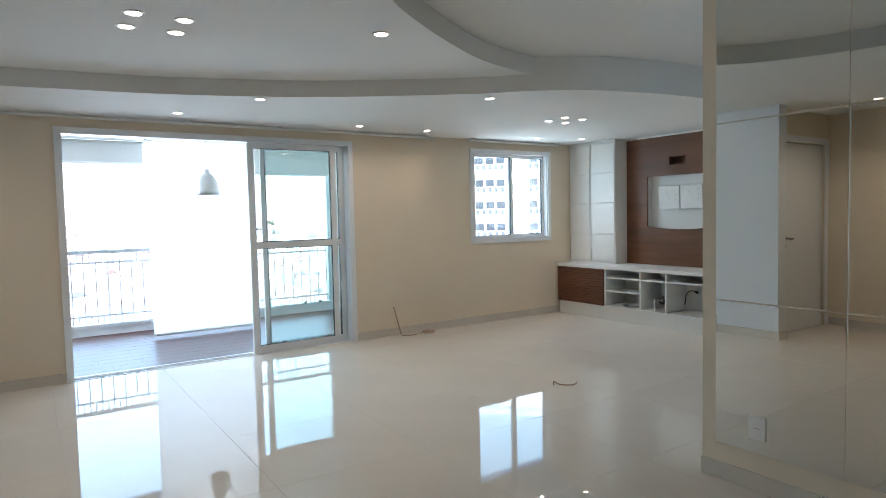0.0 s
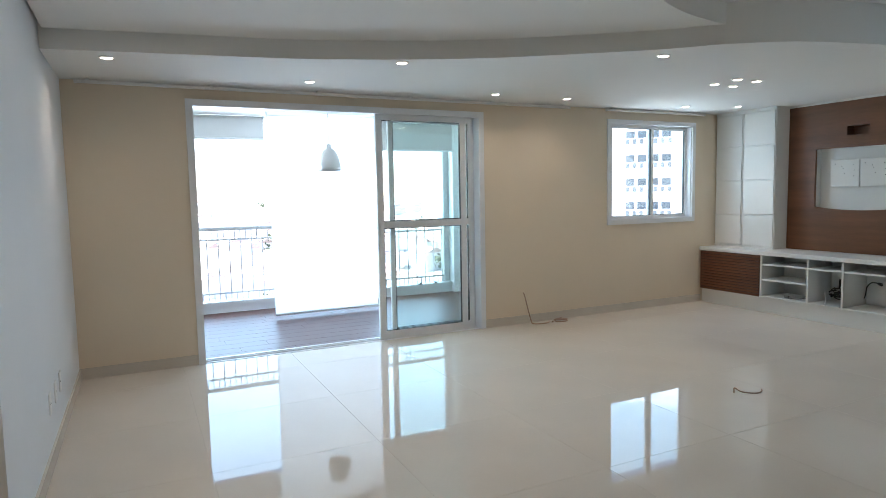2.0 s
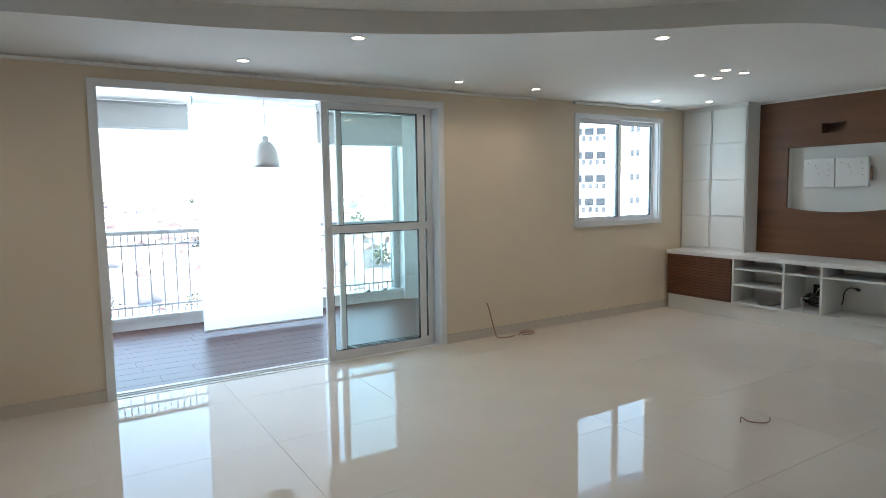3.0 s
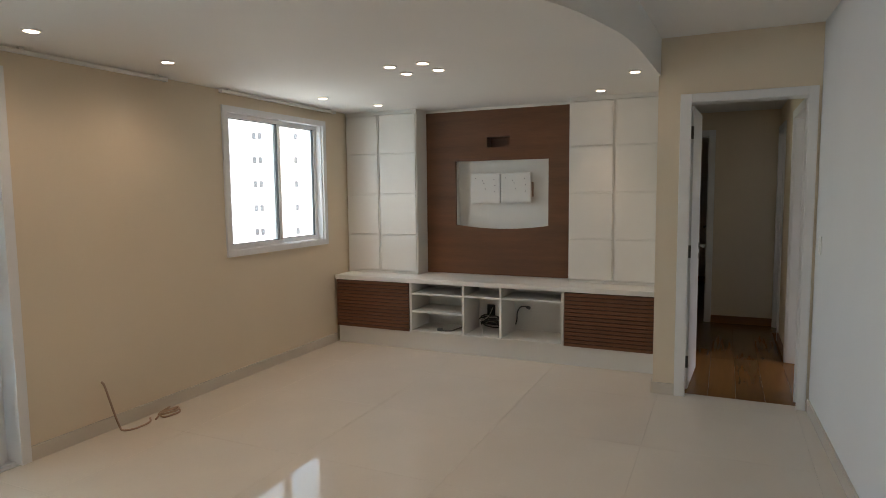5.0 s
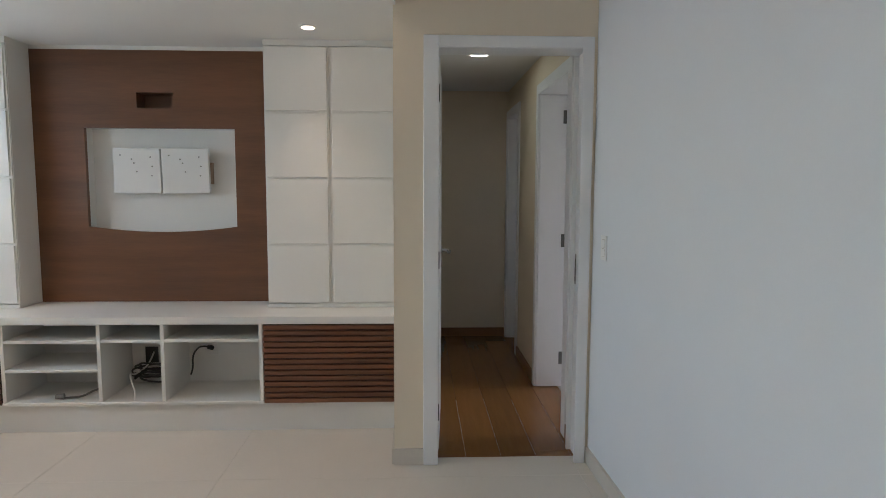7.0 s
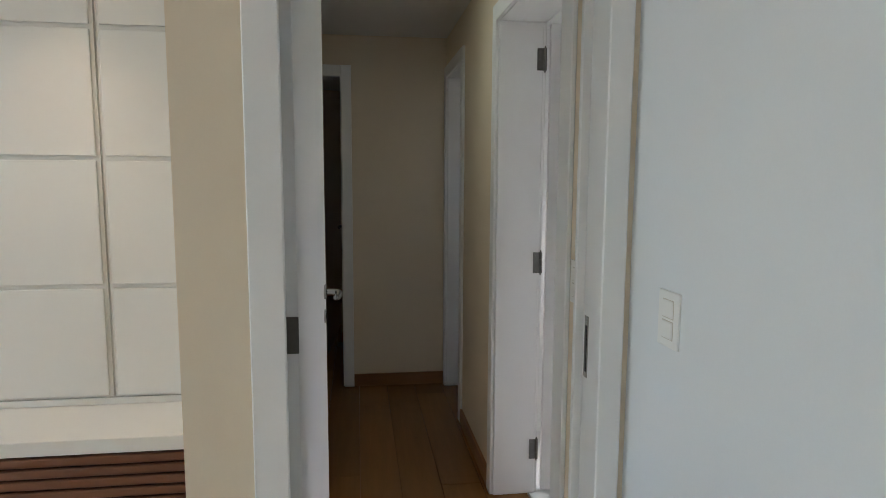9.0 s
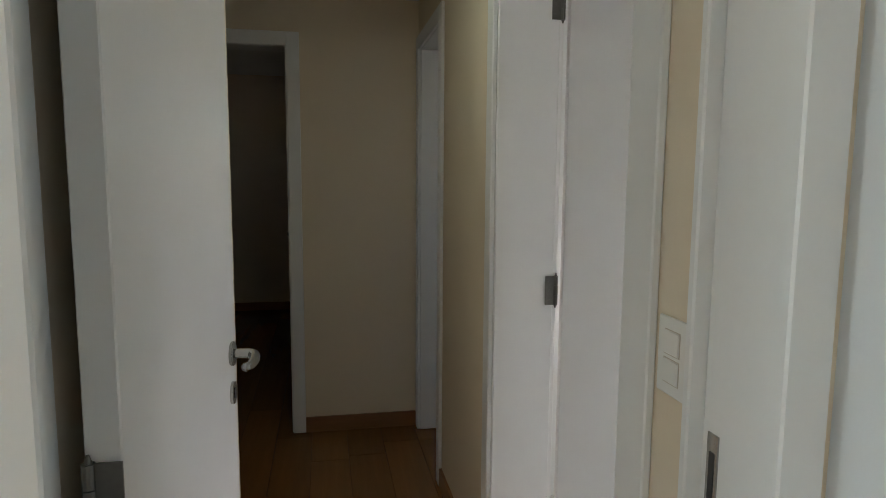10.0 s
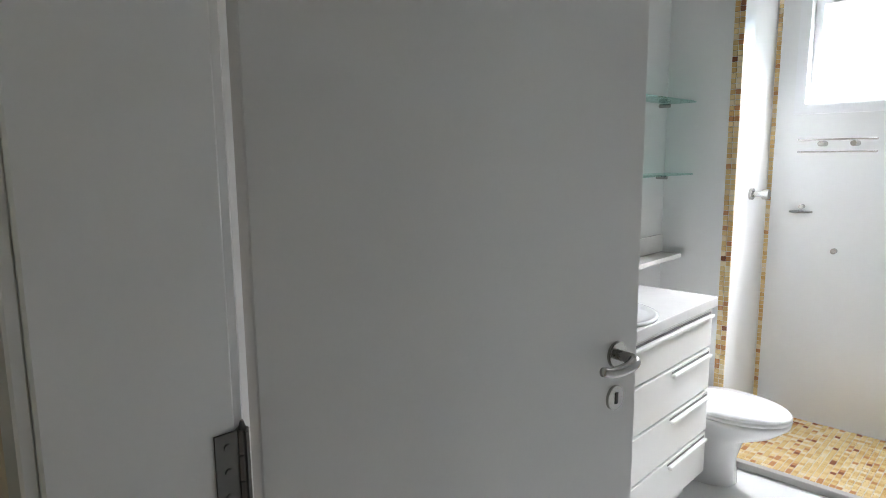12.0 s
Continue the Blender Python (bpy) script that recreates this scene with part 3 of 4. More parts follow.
for x, y in ((0.38, 5.15), (2.14, 5.19), (2.97, 5.2), (4.63, 5.23), (2.40, 3.37), (3.84, 3.95), (0.80, 4.22), (-1.045, 4.75)):
    spot("spot_light", x, y, ZA - 0.015, (x, y + 0.02, 0), 2.1, 150, blend=1.0)
for x, y in ((5.22, 5.03), (5.335, 3.016)):
    spot("spot_light", x, y, ZA - 0.015, (x, y + 0.02, 0), 2.3)
for x, y in ((-0.14, 3.03), (1.0, 2.61), (-1.1, 0.6)):
    spot("spot_light", x, y, ZB - 0.015, (x, y + 0.02, 0), 1.75, 125)
spot("spot_light", -1.95, 2.1, ZB - 0.015, (-1.95, 2.12, 0), 5, 140)
disc = new("corridor_light", bpy.data.lights.new("corridor_light", "AREA"))
disc.data.shape, disc.data.size, disc.data.energy, disc.data.color = "DISK", 0.16, 0.085, (0.66, 1.0, 0.76)
disc.matrix_world = look((6.12, 1.985, 2.343), (6.12, 1.984, 0))

# ---- mirror ----
mirror = bare("wall_mirror_glass")
tagged(mirror, "large mirror of several sheets fixed on the cream wall", "mirror")
mrng = random.Random(8)
M_Y, M_Z = (-1.9, -1.225, -0.61, 0.005, 0.62, 1.235), (0.185, 0.925, 1.82, 2.44)
for y0, y1 in zip(M_Y, M_Y[1:]):
    for z0, z1 in zip(M_Z, M_Z[1:]):
        w, h, e = (y1 - y0) / 2 - 0.0012, (z1 - z0) / 2 - 0.0012, 0.005
        bm = bmesh.new()
        back = [bm.verts.new((0.0, p * w, q * h)) for p, q in ((-1, -1), (1, -1), (1, 1), (-1, 1))]
        rim = [bm.verts.new((-0.0032, p * w, q * h)) for p, q in ((-1, -1), (1, -1), (1, 1), (-1, 1))]
        face = [bm.verts.new((-0.0037, p * (w - e), q * (h - e))) for p, q in ((-1, -1), (1, -1), (1, 1), (-1, 1))]
        bm.faces.new(back)
        bm.faces.new(face[::-1])
        for i in range(4):
            j = (i + 1) % 4
            bm.faces.new((back[j], back[i], rim[i], rim[j]))
            bm.faces.new((rim[j], rim[i], face[i], face[j]))
        bmesh.ops.recalc_face_normals(bm, faces=bm.faces[:])
        bm.transform(Matrix.Translation((XM - 0.002, (y0 + y1) / 2, (z0 + z1) / 2)) @ Matrix.Rotation(mrng.uniform(-0.0016, 0.0016), 4, "Z") @ Matrix.Rotation(mrng.uniform(-0.0012, 0.0012), 4, "Y"))
        part("mirror_sheet", bm, MIRROR, mirror)


# ---- sockets and switches ----
def plate(name, label, category, m, w=0.075, h=0.118, kind="socket"):
    """A plate whose face looks along local -y; m places its middle."""
    p = bare(name)
    tagged(p, label, category)
    bm = rbox(-w / 2, -0.006, -h / 2, w / 2, 0.0, h / 2, 0.0025, 2)
    bm.transform(m)
    part("cover", bm, PLASTIC, p)
    if kind == "socket":
        bm = bmesh.new()
        for dx in (-0.01, 0.0, 0.01):
            cyl(bm, (dx, -0.0068, 0.004 if dx == 0 else 0.0), (dx, -0.0058, 0.004 if dx == 0 else 0.0), 0.0025, 10)
        bm.transform(m)
        part("pin_hole", bm, BLACK, p)
    elif kind == "switch":
        for i, z in enumerate((0.022, -0.022)):
            bm = rbox(-0.02, -0.0085, z - 0.018, 0.02, -0.0055, z + 0.018, 0.0015, 1)
            bm.transform(m)
            part("rocker", bm, PLASTIC, p)
            bm = boxes((-0.0215, -0.0064, z - 0.0195, 0.0215, -0.0058, z + 0.0195))
            bm.transform(m)
            part("rocker_gap", bm, SKIRT, p)
    return p


for y in (3.96, 4.2, 4.43):
    plate("wall_socket", "white plastic socket plate low on the white wall", "socket", Matrix.Translation((XL, y, 0.32)) @ Matrix.Rotation(radians(90), 4, "Z"))
plate("wall_socket", "white plastic socket plate set in the mirror", "socket", Matrix.Translation((XM - 0.0066, 1.012, 0.312)) @ Matrix.Rotation(radians(-90), 4, "Z"), 0.085, 0.118)
ang = math.atan2(1.515 - 1.437, XD - 2.45)
plate("light_switch", "white plastic switch plate on the white wall", "switch", Matrix.Translation((4.716, 1.515 - (XD - 4.716) * math.tan(ang), 1.152)) @ Matrix.Rotation(math.pi + ang, 4, "Z"), 0.08, 0.118, "switch")
plate("light_switch", "white plastic switch plate on the corridor wall", "switch", Matrix.Translation((5.157, YC, 1.155)) @ Matrix.Rotation(math.pi, 4, "Z"), 0.08, 0.12, "switch")

# ---- curtain rails ----
def curtain_rail(x0, x1, label):
    r = bare("curtain_rail")
    tagged(r, label, "curtain rail")
    part("rail", rbox(x0, YB - 0.090, 2.290, x1, YB - 0.060, 2.312, 0.004), LACQUER, r)
    n = max(2, int((x1 - x0) / 0.9) + 1)
    for i in range(n):
        x = x0 + 0.08 + (x1 - x0 - 0.16) * i / (n - 1)
        part("bracket", boxes((x - 0.012, YB - 0.087, 2.312, x + 0.012, YB - 0.063, ZA + 0.001)), LACQUER, r)
    for x in (x0, x1):
        part("end_cap", rbox(x - 0.008, YB - 0.094, 2.286, x + 0.008, YB - 0.056, 2.316, 0.003), PLASTIC, r)


curtain_rail(-1.29, 3.3, "long cream curtain rail under the ceiling")
curtain_rail(3.82, 5.33, "short cream curtain rail above the window")

# ---- media wall ----
XF, XC, XP = 5.36, 5.63, 5.86
Y0, Y1, Y2, Y3 = 2.545, 3.315, 4.816, 5.640
worktop = tagged(part("worktop", rbox(XF - 0.008, Y0, 0.648, 6.03, Y3 + 0.01, 0.692, 0.003), LACQUER), "long white lacquered bench top of the media wall", "worktop")


def slat_cabinet(y0, y1):
    c = bare("slatted_cabinet")
    tagged(c, "low cabinet with a red-brown slatted wooden door", "cabinet", "slatted cabinets")
    part("body", boxes((XF + 0.022, y0, 0.168, 6.0, y1, 0.19), (XF + 0.022, y0, 0.625, 6.0, y1, 0.647), (XF + 0.022, y0, 0.19, 6.0, y0 + 0.02, 0.625), (XF + 0.022, y1 - 0.02, 0.19, 6.0, y1, 0.625), (5.98, y0 + 0.02, 0.19, 6.0, y1 - 0.02, 0.625)), LACQUER, c)
    # The board's near-black brown puts the shade between the slats into colour.
    d = part("door", boxes((XF + 0.012, y0 + 0.003, 0.172, XF + 0.022, y1 - 0.003, 0.643)), SLATSHADE, c, "wooden door board darkened as shade between the slats")
    n = 14
    pitch = (0.643 - 0.172) / n
    bm = rbox(0, 0, 0, 0.017, y1 - y0 - 0.006, pitch * 0.76, 0.003, 1)
    first = part("slat", bm, SLAT, d)
    first.location = (XF - 0.004, y0 + 0.003, 0.172 + pitch * 0.12)
    for i in range(1, n):
        share("slat", first.data, d, (XF - 0.004, y0 + 0.003, 0.172 + pitch * (i + 0.12)))


slat_cabinet(Y0, Y1 - 0.002)
slat_cabinet(Y2 + 0.002, Y3)

shelf_unit = bare("open_shelf_unit")
tagged(shelf_unit, "low white open shelf unit with three bays", "shelf unit")
XS = 5.765
part("bottom_board", rbox(XF + 0.006, Y1, 0.168, XS + 0.018, Y2, 0.186, 0.0015, 1), LACQUER, shelf_unit)
part("back_board", boxes((XS, Y1, 0.187, XS + 0.018, Y2, 0.646)), LACQUER, shelf_unit)
for y in (Y1 + 0.001, 3.883, 4.246, Y2 - 0.023):
    part("divider", rbox(XF + 0.01, y, 0.187, XS - 0.001, y + 0.022, 0.646, 0.0015, 1), LACQUER, shelf_unit)
for a, b, z in ((Y1 + 0.024, 3.882, 0.548), (3.906, 4.245, 0.546), (4.269, Y2 - 0.024, 0.544), (4.269, Y2 - 0.024, 0.372)):
    part("shelf", rbox(XF + 0.012, a, z - 0.009, XS - 0.001, b, z + 0.009, 0.0015, 1), LACQUER, shelf_unit)
plinth = tagged(part("plinth", boxes((XF + 0.035, Y0, 0.0, 6.0, Y3, 0.165)), LACQUER), "white plinth under the media cabinets", "plinth")


def tall_cabinet(y0, y1, mid):
    c = bare("tall_cabinet")
    tagged(c, "tall white lacquered wall cabinet with square door panels", "cabinet", "tall cabinets")
    part("body", boxes((XC + 0.02, y0, 0.694, 6.03, y1, 2.288)), LACQUER, c)
    part("frieze", boxes((XC + 0.006, y0, 2.2885, 6.03, y1, ZA + 0.004)), LACQUER, c)
    part("foot_rail", boxes((XC + 0.004, y0, 0.694, XC + 0.02, y1, 0.716)), LACQUER, c)
    rows = (0.718, 1.086, 1.494, 1.895, 2.286)
    for a, b in ((y0 + 0.002, mid - 0.004), (mid + 0.004, y1 - 0.002)):
        d = part("door", boxes((XC + 0.010, a, 0.718, XC + 0.0195, b, 2.286)), LACQUER, c)
        for z0, z1 in zip(rows, rows[1:]):
            part("panel", rbox(XC - 0.002, a + 0.010, z0 + 0.008, XC + 0.0095, b - 0.010, z1 - 0.006, 0.003, 2), LACQUER, d)


tall_cabinet(Y0, 3.342, 2.945)
tall_cabinet(4.85, Y3 + 0.024, 5.276)

panel = bare("media_panel")
tagged(panel, "red-brown wood veneer wall panel with a recessed niche", "wall panel")
NY0, NY1, NZ0, NZ1 = 3.584, 4.531, 1.184, 1.814
PY0, PY1, XQ = 3.344, 4.848, XP + 0.03
VY0, VY1, VZ0, VZ1 = 3.966, 4.196, 1.941, 2.038
bm = boxes((XP, PY0, VZ1, XQ, PY1, 2.300), (XP, PY0, NZ1, XQ, PY1, VZ0), (XP, PY0, VZ0, XQ, VY0, VZ1), (XP, VY1, VZ0, XQ, PY1, VZ1),
           (XP, PY0, 1.10, XQ, NY0, NZ1), (XP, NY1, 1.10, XQ, PY1, NZ1), (XP, PY0, 0.694, XQ, PY1, 1.10))
n = 20
for i in range(n):
    a, b = NY0 + (NY1 - NY0) * i / n, NY0 + (NY1 - NY0) * (i + 1) / n
    za, zb = (NZ0 - 0.035 * (1 - (2 * k / n - 1) ** 2) for k in (i, i + 1))
    vs = [bm.verts.new(p) for p in ((XP, a, 1.10), (XP, b, 1.10), (XP, b, zb), (XP, a, za), (XQ, a, 1.10), (XQ, b, 1.10), (XQ, b, zb), (XQ, a, za))]
    for f in ((0, 1, 2, 3), (4, 7, 6, 5), (3, 2, 6, 7)):
        bm.faces.new([vs[k] for k in f])
part("veneer", bm, WOOD, panel)
part("niche_back", boxes((5.972, NY0 - 0.03, NZ0 - 0.06, 5.985, NY1 + 0.03, NZ1 + 0.03)), LACQUER, panel, "white back of the niche")
for a, b in ((NY0 - 0.03, NY0 - 0.004), (NY1 + 0.004, NY1 + 0.03)):
    part("niche_board", boxes((XQ, a, NZ0 - 0.06, 5.972, b, NZ1 + 0.03)), LACQUER, panel, "white board closing the niche")
for a, b in ((NZ1 + 0.004, NZ1 + 0.03), (NZ0 - 0.06, NZ0 - 0.045)):
    part("niche_board", boxes((XQ, NY0 - 0.004, a, 5.972, NY1 + 0.004, b)), LACQUER, panel, "white board closing the niche")
part("vent_recess", boxes((5.98, VY0 - 0.006, VZ0 - 0.006, 5.99, VY1 + 0.008, VZ1 + 0.006), (XQ, VY0 - 0.01, VZ0 - 0.006, 5.98, VY0, VZ1 + 0.006), (XQ, VY1, VZ0 - 0.006, 5.98, VY1 + 0.01, VZ1 + 0.006), (XQ, VY0, VZ0 - 0.01, 5.98, VY1, VZ0), (XQ, VY0, VZ1, 5.98, VY1, VZ1 + 0.01)), WOOD, panel, "dark recessed slot in the veneer")
part("head_strip", boxes((XP, PY0, 2.3005, 6.03, PY1, ZA + 0.004)), LACQUER, panel, "white strip above the veneer")

bracket = bare("screen_mount")
tagged(bracket, "white two-plate screen mount fixed in the niche", "screen mount")
part("arm", boxes((5.925, 3.83, 1.50, 5.973, 4.30, 1.55), (5.925, 3.752, 1.46, 5.95, 3.83, 1.60)), BEIGECABLE, bracket)
for y0, y1, tilt in ((4.074, 4.374, 0.6), (3.764, 4.064, -0.4)):
    m = Matrix.Translation((5.90, (y0 + y1) / 2, 1.544)) @ Matrix.Rotation(radians(tilt), 4, "X") @ Matrix.Rotation(radians(-3), 4, "Y")
    bm = rbox(-0.012, -(y1 - y0) / 2, -0.145, 0.022, (y1 - y0) / 2, 0.145, 0.004, 2)
    bm.transform(m)
    p = part("mount_plate", bm, PLASTIC, bracket)
    for dy, dz in ((-0.09, 0.09), (0.03, 0.075), (0.015, 0.05), (0.10, 0.10), (-0.10, 0.03), (0.0, -0.005), (-0.095, -0.03)):
        bm = rod((-0.0135, dy, dz), (-0.0115, dy, dz), 0.005, 8)
        bm.transform(m)
        part("screw", bm, GREYCABLE, p)


def cable(label, pts, material, r=0.004, plug=None, name="cable"):
    c = bare(name)
    tagged(c, label, "cable")
    part("cord", tube(pts, r, 8, 6), material, c, smooth=True)
    if plug:
        p, q, rr = plug
        part("plug", rod(p, q, rr, 12, rr * 0.75), material, c)
    return c


cable("dark power cord with a square plug lying on the shelf", [(5.70, 4.272, 0.30), (5.68, 4.285, 0.25), (5.66, 4.29, 0.215), (5.64, 4.31, 0.25), (5.60, 4.34, 0.215), (5.54, 4.40, 0.194), (5.46, 4.42, 0.193), (5.43, 4.50, 0.195)], GREYCABLE, 0.006, ((5.43, 4.50, 0.204), (5.425, 4.545, 0.204), 0.018))
cable("black power cord hanging from the wall socket", [(5.745, 3.745, 0.412), (5.715, 3.765, 0.428), (5.69, 3.80, 0.425), (5.665, 3.825, 0.38), (5.65, 3.825, 0.31), (5.645, 3.835, 0.265)], BLACK, 0.0055, ((5.762, 3.738, 0.408), (5.73, 3.752, 0.42), 0.017))
coil = [(5.70 + 0.04 * math.sin(a * 1.3), 4.10 + 0.10 * math.cos(a) + 0.02 * math.sin(2.7 * a), 0.228 + 0.03 * math.sin(a) + 0.0025 * a) for a in [k * 0.55 for k in range(60)]]
cable("coiled dark grey cables heaped on the shelf", [(5.755, 4.12, 0.38), (5.73, 4.13, 0.31)] + coil, DARKCABLE, 0.006)
cable("white antenna cable bent over the shelf edge", [(5.752, 4.10, 0.39), (5.71, 4.13, 0.31), (5.62, 4.165, 0.28), (5.55, 4.165, 0.30), (5.47, 4.125, 0.285), (5.42, 4.085, 0.24), (5.395, 4.075, 0.192)], PLASTIC, 0.0055, ((5.395, 4.075, 0.20), (5.39, 4.076, 0.187), 0.007))
wall_box = bare("wall_box")
tagged(wall_box, "open dark cable box behind the shelf unit", "cable box")
part("frame", boxes((XS - 0.008, 4.070, 0.305, XS - 0.0005, 4.078, 0.425), (XS - 0.008, 4.162, 0.305, XS - 0.0005, 4.170, 0.425), (XS - 0.008, 4.078, 0.305, XS - 0.0005, 4.162, 0.312), (XS - 0.008, 4.078, 0.418, XS - 0.0005, 4.162, 0.425)), PLASTIC, wall_box)
part("hollow", boxes((XS - 0.004, 4.078, 0.312, XS - 0.0008, 4.162, 0.418)), BLACK, wall_box)
plate("wall_socket", "white plastic socket plate inside the shelf unit", "socket", Matrix.Translation((XS - 0.0005, 3.74, 0.398)) @ Matrix.Rotation(radians(-90), 4, "Z"), 0.07, 0.07)

# loose cables on the living room floor
cable("beige cable hanging out of the wall onto the floor", [(2.745, YB, 0.33), (2.748, YB - 0.02, 0.31), (2.765, YB - 0.035, 0.22), (2.79, YB - 0.05, 0.10), (2.805, YB - 0.07, 0.02), (2.80, YB - 0.11, 0.008), (2.86, YB - 0.15, 0.008), (2.97, YB - 0.14, 0.008), (3.02, YB - 0.09, 0.012)], BEIGECABLE, 0.0065)
cable("loop of beige cable lying by the skirting", [(3.03, YB - 0.13, 0.006), (3.14, YB - 0.07, 0.008), (3.23, YB - 0.11, 0.01), (3.19, YB - 0.17, 0.008), (3.08, YB - 0.15, 0.006), (3.12, YB - 0.08, 0.014), (3.26, YB - 0.08, 0.008), (3.17, YB - 0.16, 0.022), (3.07, YB - 0.11, 0.022), (3.21, YB - 0.06, 0.024)], BEIGECABLE, 0.0065)
cable("short dark wire sticking out of the floor", [(2.70, 2.99, 0.0), (2.70, 2.985, 0.035), (2.73, 2.955, 0.012), (2.80, 2.90, 0.006), (2.86, 2.90, 0.008), (2.89, 2.92, 0.015)], BEIGECABLE, 0.0045)
# ---- entrance door seen in the mirror ----
eleaf = bare("entrance_door")
tagged(eleaf, "white painted entrance door with steel lever, closed", "door")
part("leaf", rbox(-2.645, 2.925, 0.006, -1.745, 2.96, 2.095, 0.002, 1), LACQUER_DOOR, eleaf)
lever_set(eleaf, Matrix.Translation((-1.81, 2.925, 1.05)) @ Matrix.Diagonal((1, -1, 1, 1)))
dframe = tagged(bare("door_6"), "white painted frame of the entrance door", "door frame", "", "structure")
part("casing", boxes((-2.71, 2.884, 0, -2.64, 2.9, 2.17), (-1.75, 2.884, 0, -1.68, 2.9, 2.17), (-2.64, 2.884, 2.10, -1.75, 2.9, 2.17)), TRIM, dframe)

# ---- balcony ----
balcony_floor = struct("balcony_floor", boxes((-2.6, YB + 0.17, -0.14, 3.6, 8.5, -0.034)), GROUT, "dark red-brown plank floor of the balcony")
struct("balcony_ceiling", boxes((-2.7, YB + 0.17, 2.40, 3.7, 8.55, 2.6), (-2.7, 8.15, 2.33, 3.7, 8.45, 2.40)), CEIL, "white balcony ceiling")
struct("balcony_side_east", boxes((3.46, YB + 0.17, -0.1, 3.6, 8.5, 2.45), (3.17, 8.12, -0.1, 3.46, 8.45, 2.45)), FACADE, "white balcony side wall with a pier")
struct("balcony_side_west", boxes((-2.7, YB + 0.17, -0.1, -2.5, 8.5, 2.45), (-2.7, YB, -0.1, -1.55, YB + 0.17, 2.45)), FACADE, "white balcony side wall")
struct("balcony_curb", boxes((-2.5, 8.2, -0.04, 3.17, 8.42, 0.085), (-2.5, 8.18, 0.085, 3.17, 8.44, 0.12)), ALU, "white curb under the railing")

railing = bare("balcony_railing")
tagged(railing, "grey painted metal balcony railing with upright bars", "railing")
part("top_rail", rbox(-2.5, 8.27, 1.0, 3.17, 8.33, 1.045, 0.008), RAILPAINT, railing)
for z in (0.875, 0.2):
    part("cross_rail", rbox(-2.5, 8.288, z, 3.17, 8.312, z + 0.022, 0.003, 1), RAILPAINT, railing)
long_bar = part("bar", boxes((-0.0065, 8.2935, 0.222, 0.0065, 8.3065, 0.875)), RAILPAINT, railing)
top_bar = part("short_bar", boxes((-0.006, 8.294, 0.897, 0.006, 8.306, 1.0)), RAILPAINT, railing)
low_bar = part("short_bar", boxes((-0.006, 8.294, 0.12, 0.006, 8.306, 0.2)), RAILPAINT, railing)
long_bar.location.x = top_bar.location.x = low_bar.location.x = 2.384 - 36 * 0.135
for i in range(1, 42):
    share("bar", long_bar.data, railing, (2.384 + (i - 36) * 0.135, 0, 0))
for i in range(1, 83):
    share("short_bar", top_bar.data, railing, (2.384 - 36 * 0.135 + i * 0.0675, 0, 0))
    share("short_bar", low_bar.data, railing, (2.384 - 36 * 0.135 + i * 0.0675, 0, 0))
part("post", rbox(3.08, 8.26, 0.12, 3.168, 8.34, 2.33, 0.004, 1), RAILPAINT, railing)
for x in (2.66, 2.90):
    la = bare("latch")
    tagged(la, "small dark latch on the balcony curb", "latch")
    part("knob", rod((x, 8.165, 0.135), (x, 8.20, 0.135), 0.014, 12), BLACK, la)
    part("arm", boxes((x - 0.05, 8.17, 0.121, x + 0.02, 8.18, 0.13)), BLACK, la)


def roller_blind(label, x0, x1, y, z0, z1, material, wave=0.0):
    b = bare("roller_blind")
    tagged(b, label, "blind", "balcony blinds")
    bm = bmesh.new()
    nx, nz = 16, 20
    g = [[bm.verts.new((x0 + (x1 - x0) * i / nx, y + wave * math.sin(3 * i / nx + 2 * j / nz), z0 + (z1 - z0) * j / nz)) for i in range(nx + 1)] for j in range(nz + 1)]
    for j in range(nz):
        for i in range(nx):
            bm.faces.new((g[j][i], g[j][i + 1], g[j + 1][i + 1], g[j + 1][i]))
    part("cloth", bm, material, b, smooth=True)
    part("hem_bar", rbox(x0, y - 0.008, z0 - 0.022, x1, y + 0.008, z0 + 0.004, 0.004, 1), ALU, b)
    part("roll", rod((x0 + 0.01, y + 0.03, z1 + 0.01), (x1 - 0.01, y + 0.03, z1 + 0.01), 0.032, 16), material, b)
    for x in (x0 - 0.012, x1):
        part("bracket", boxes((x, y - 0.005, z1 - 0.03, x + 0.012, y + 0.065, 2.401)), ALU, b)


roller_blind("white roller blind pulled down to the balcony floor", 0.465, 1.745, 7.45, 0.035, 2.345, BLIND, 0.006)
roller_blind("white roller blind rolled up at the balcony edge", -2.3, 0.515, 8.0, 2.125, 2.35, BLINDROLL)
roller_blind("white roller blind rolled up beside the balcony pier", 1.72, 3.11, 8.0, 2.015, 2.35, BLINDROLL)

pend = bare("pendant_lamp")
tagged(pend, "satin aluminium bell pendant lamp hanging on the balcony", "pendant lamp")
prof = [(0.018, 0.30), (0.03, 0.295), (0.03, 0.25), (0.058, 0.235), (0.092, 0.19), (0.115, 0.12), (0.127, 0.05), (0.13, 0.0), (0.127, 0.0), (0.123, 0.05), (0.11, 0.12), (0.088, 0.185), (0.05, 0.225), (0.005, 0.23)]
part("shade", lathe(prof, (1.045, 7.0, 1.688), 40), PENDANT, pend, smooth=True)
part("cord", rod((1.045, 7.0, 1.985), (1.045, 7.0, 2.38), 0.003, 8), BLACK, pend)
part("canopy", lathe([(0.001, 0.0), (0.045, 0.0), (0.05, 0.02)], (1.045, 7.0, 2.38), 24), PENDANT, pend)

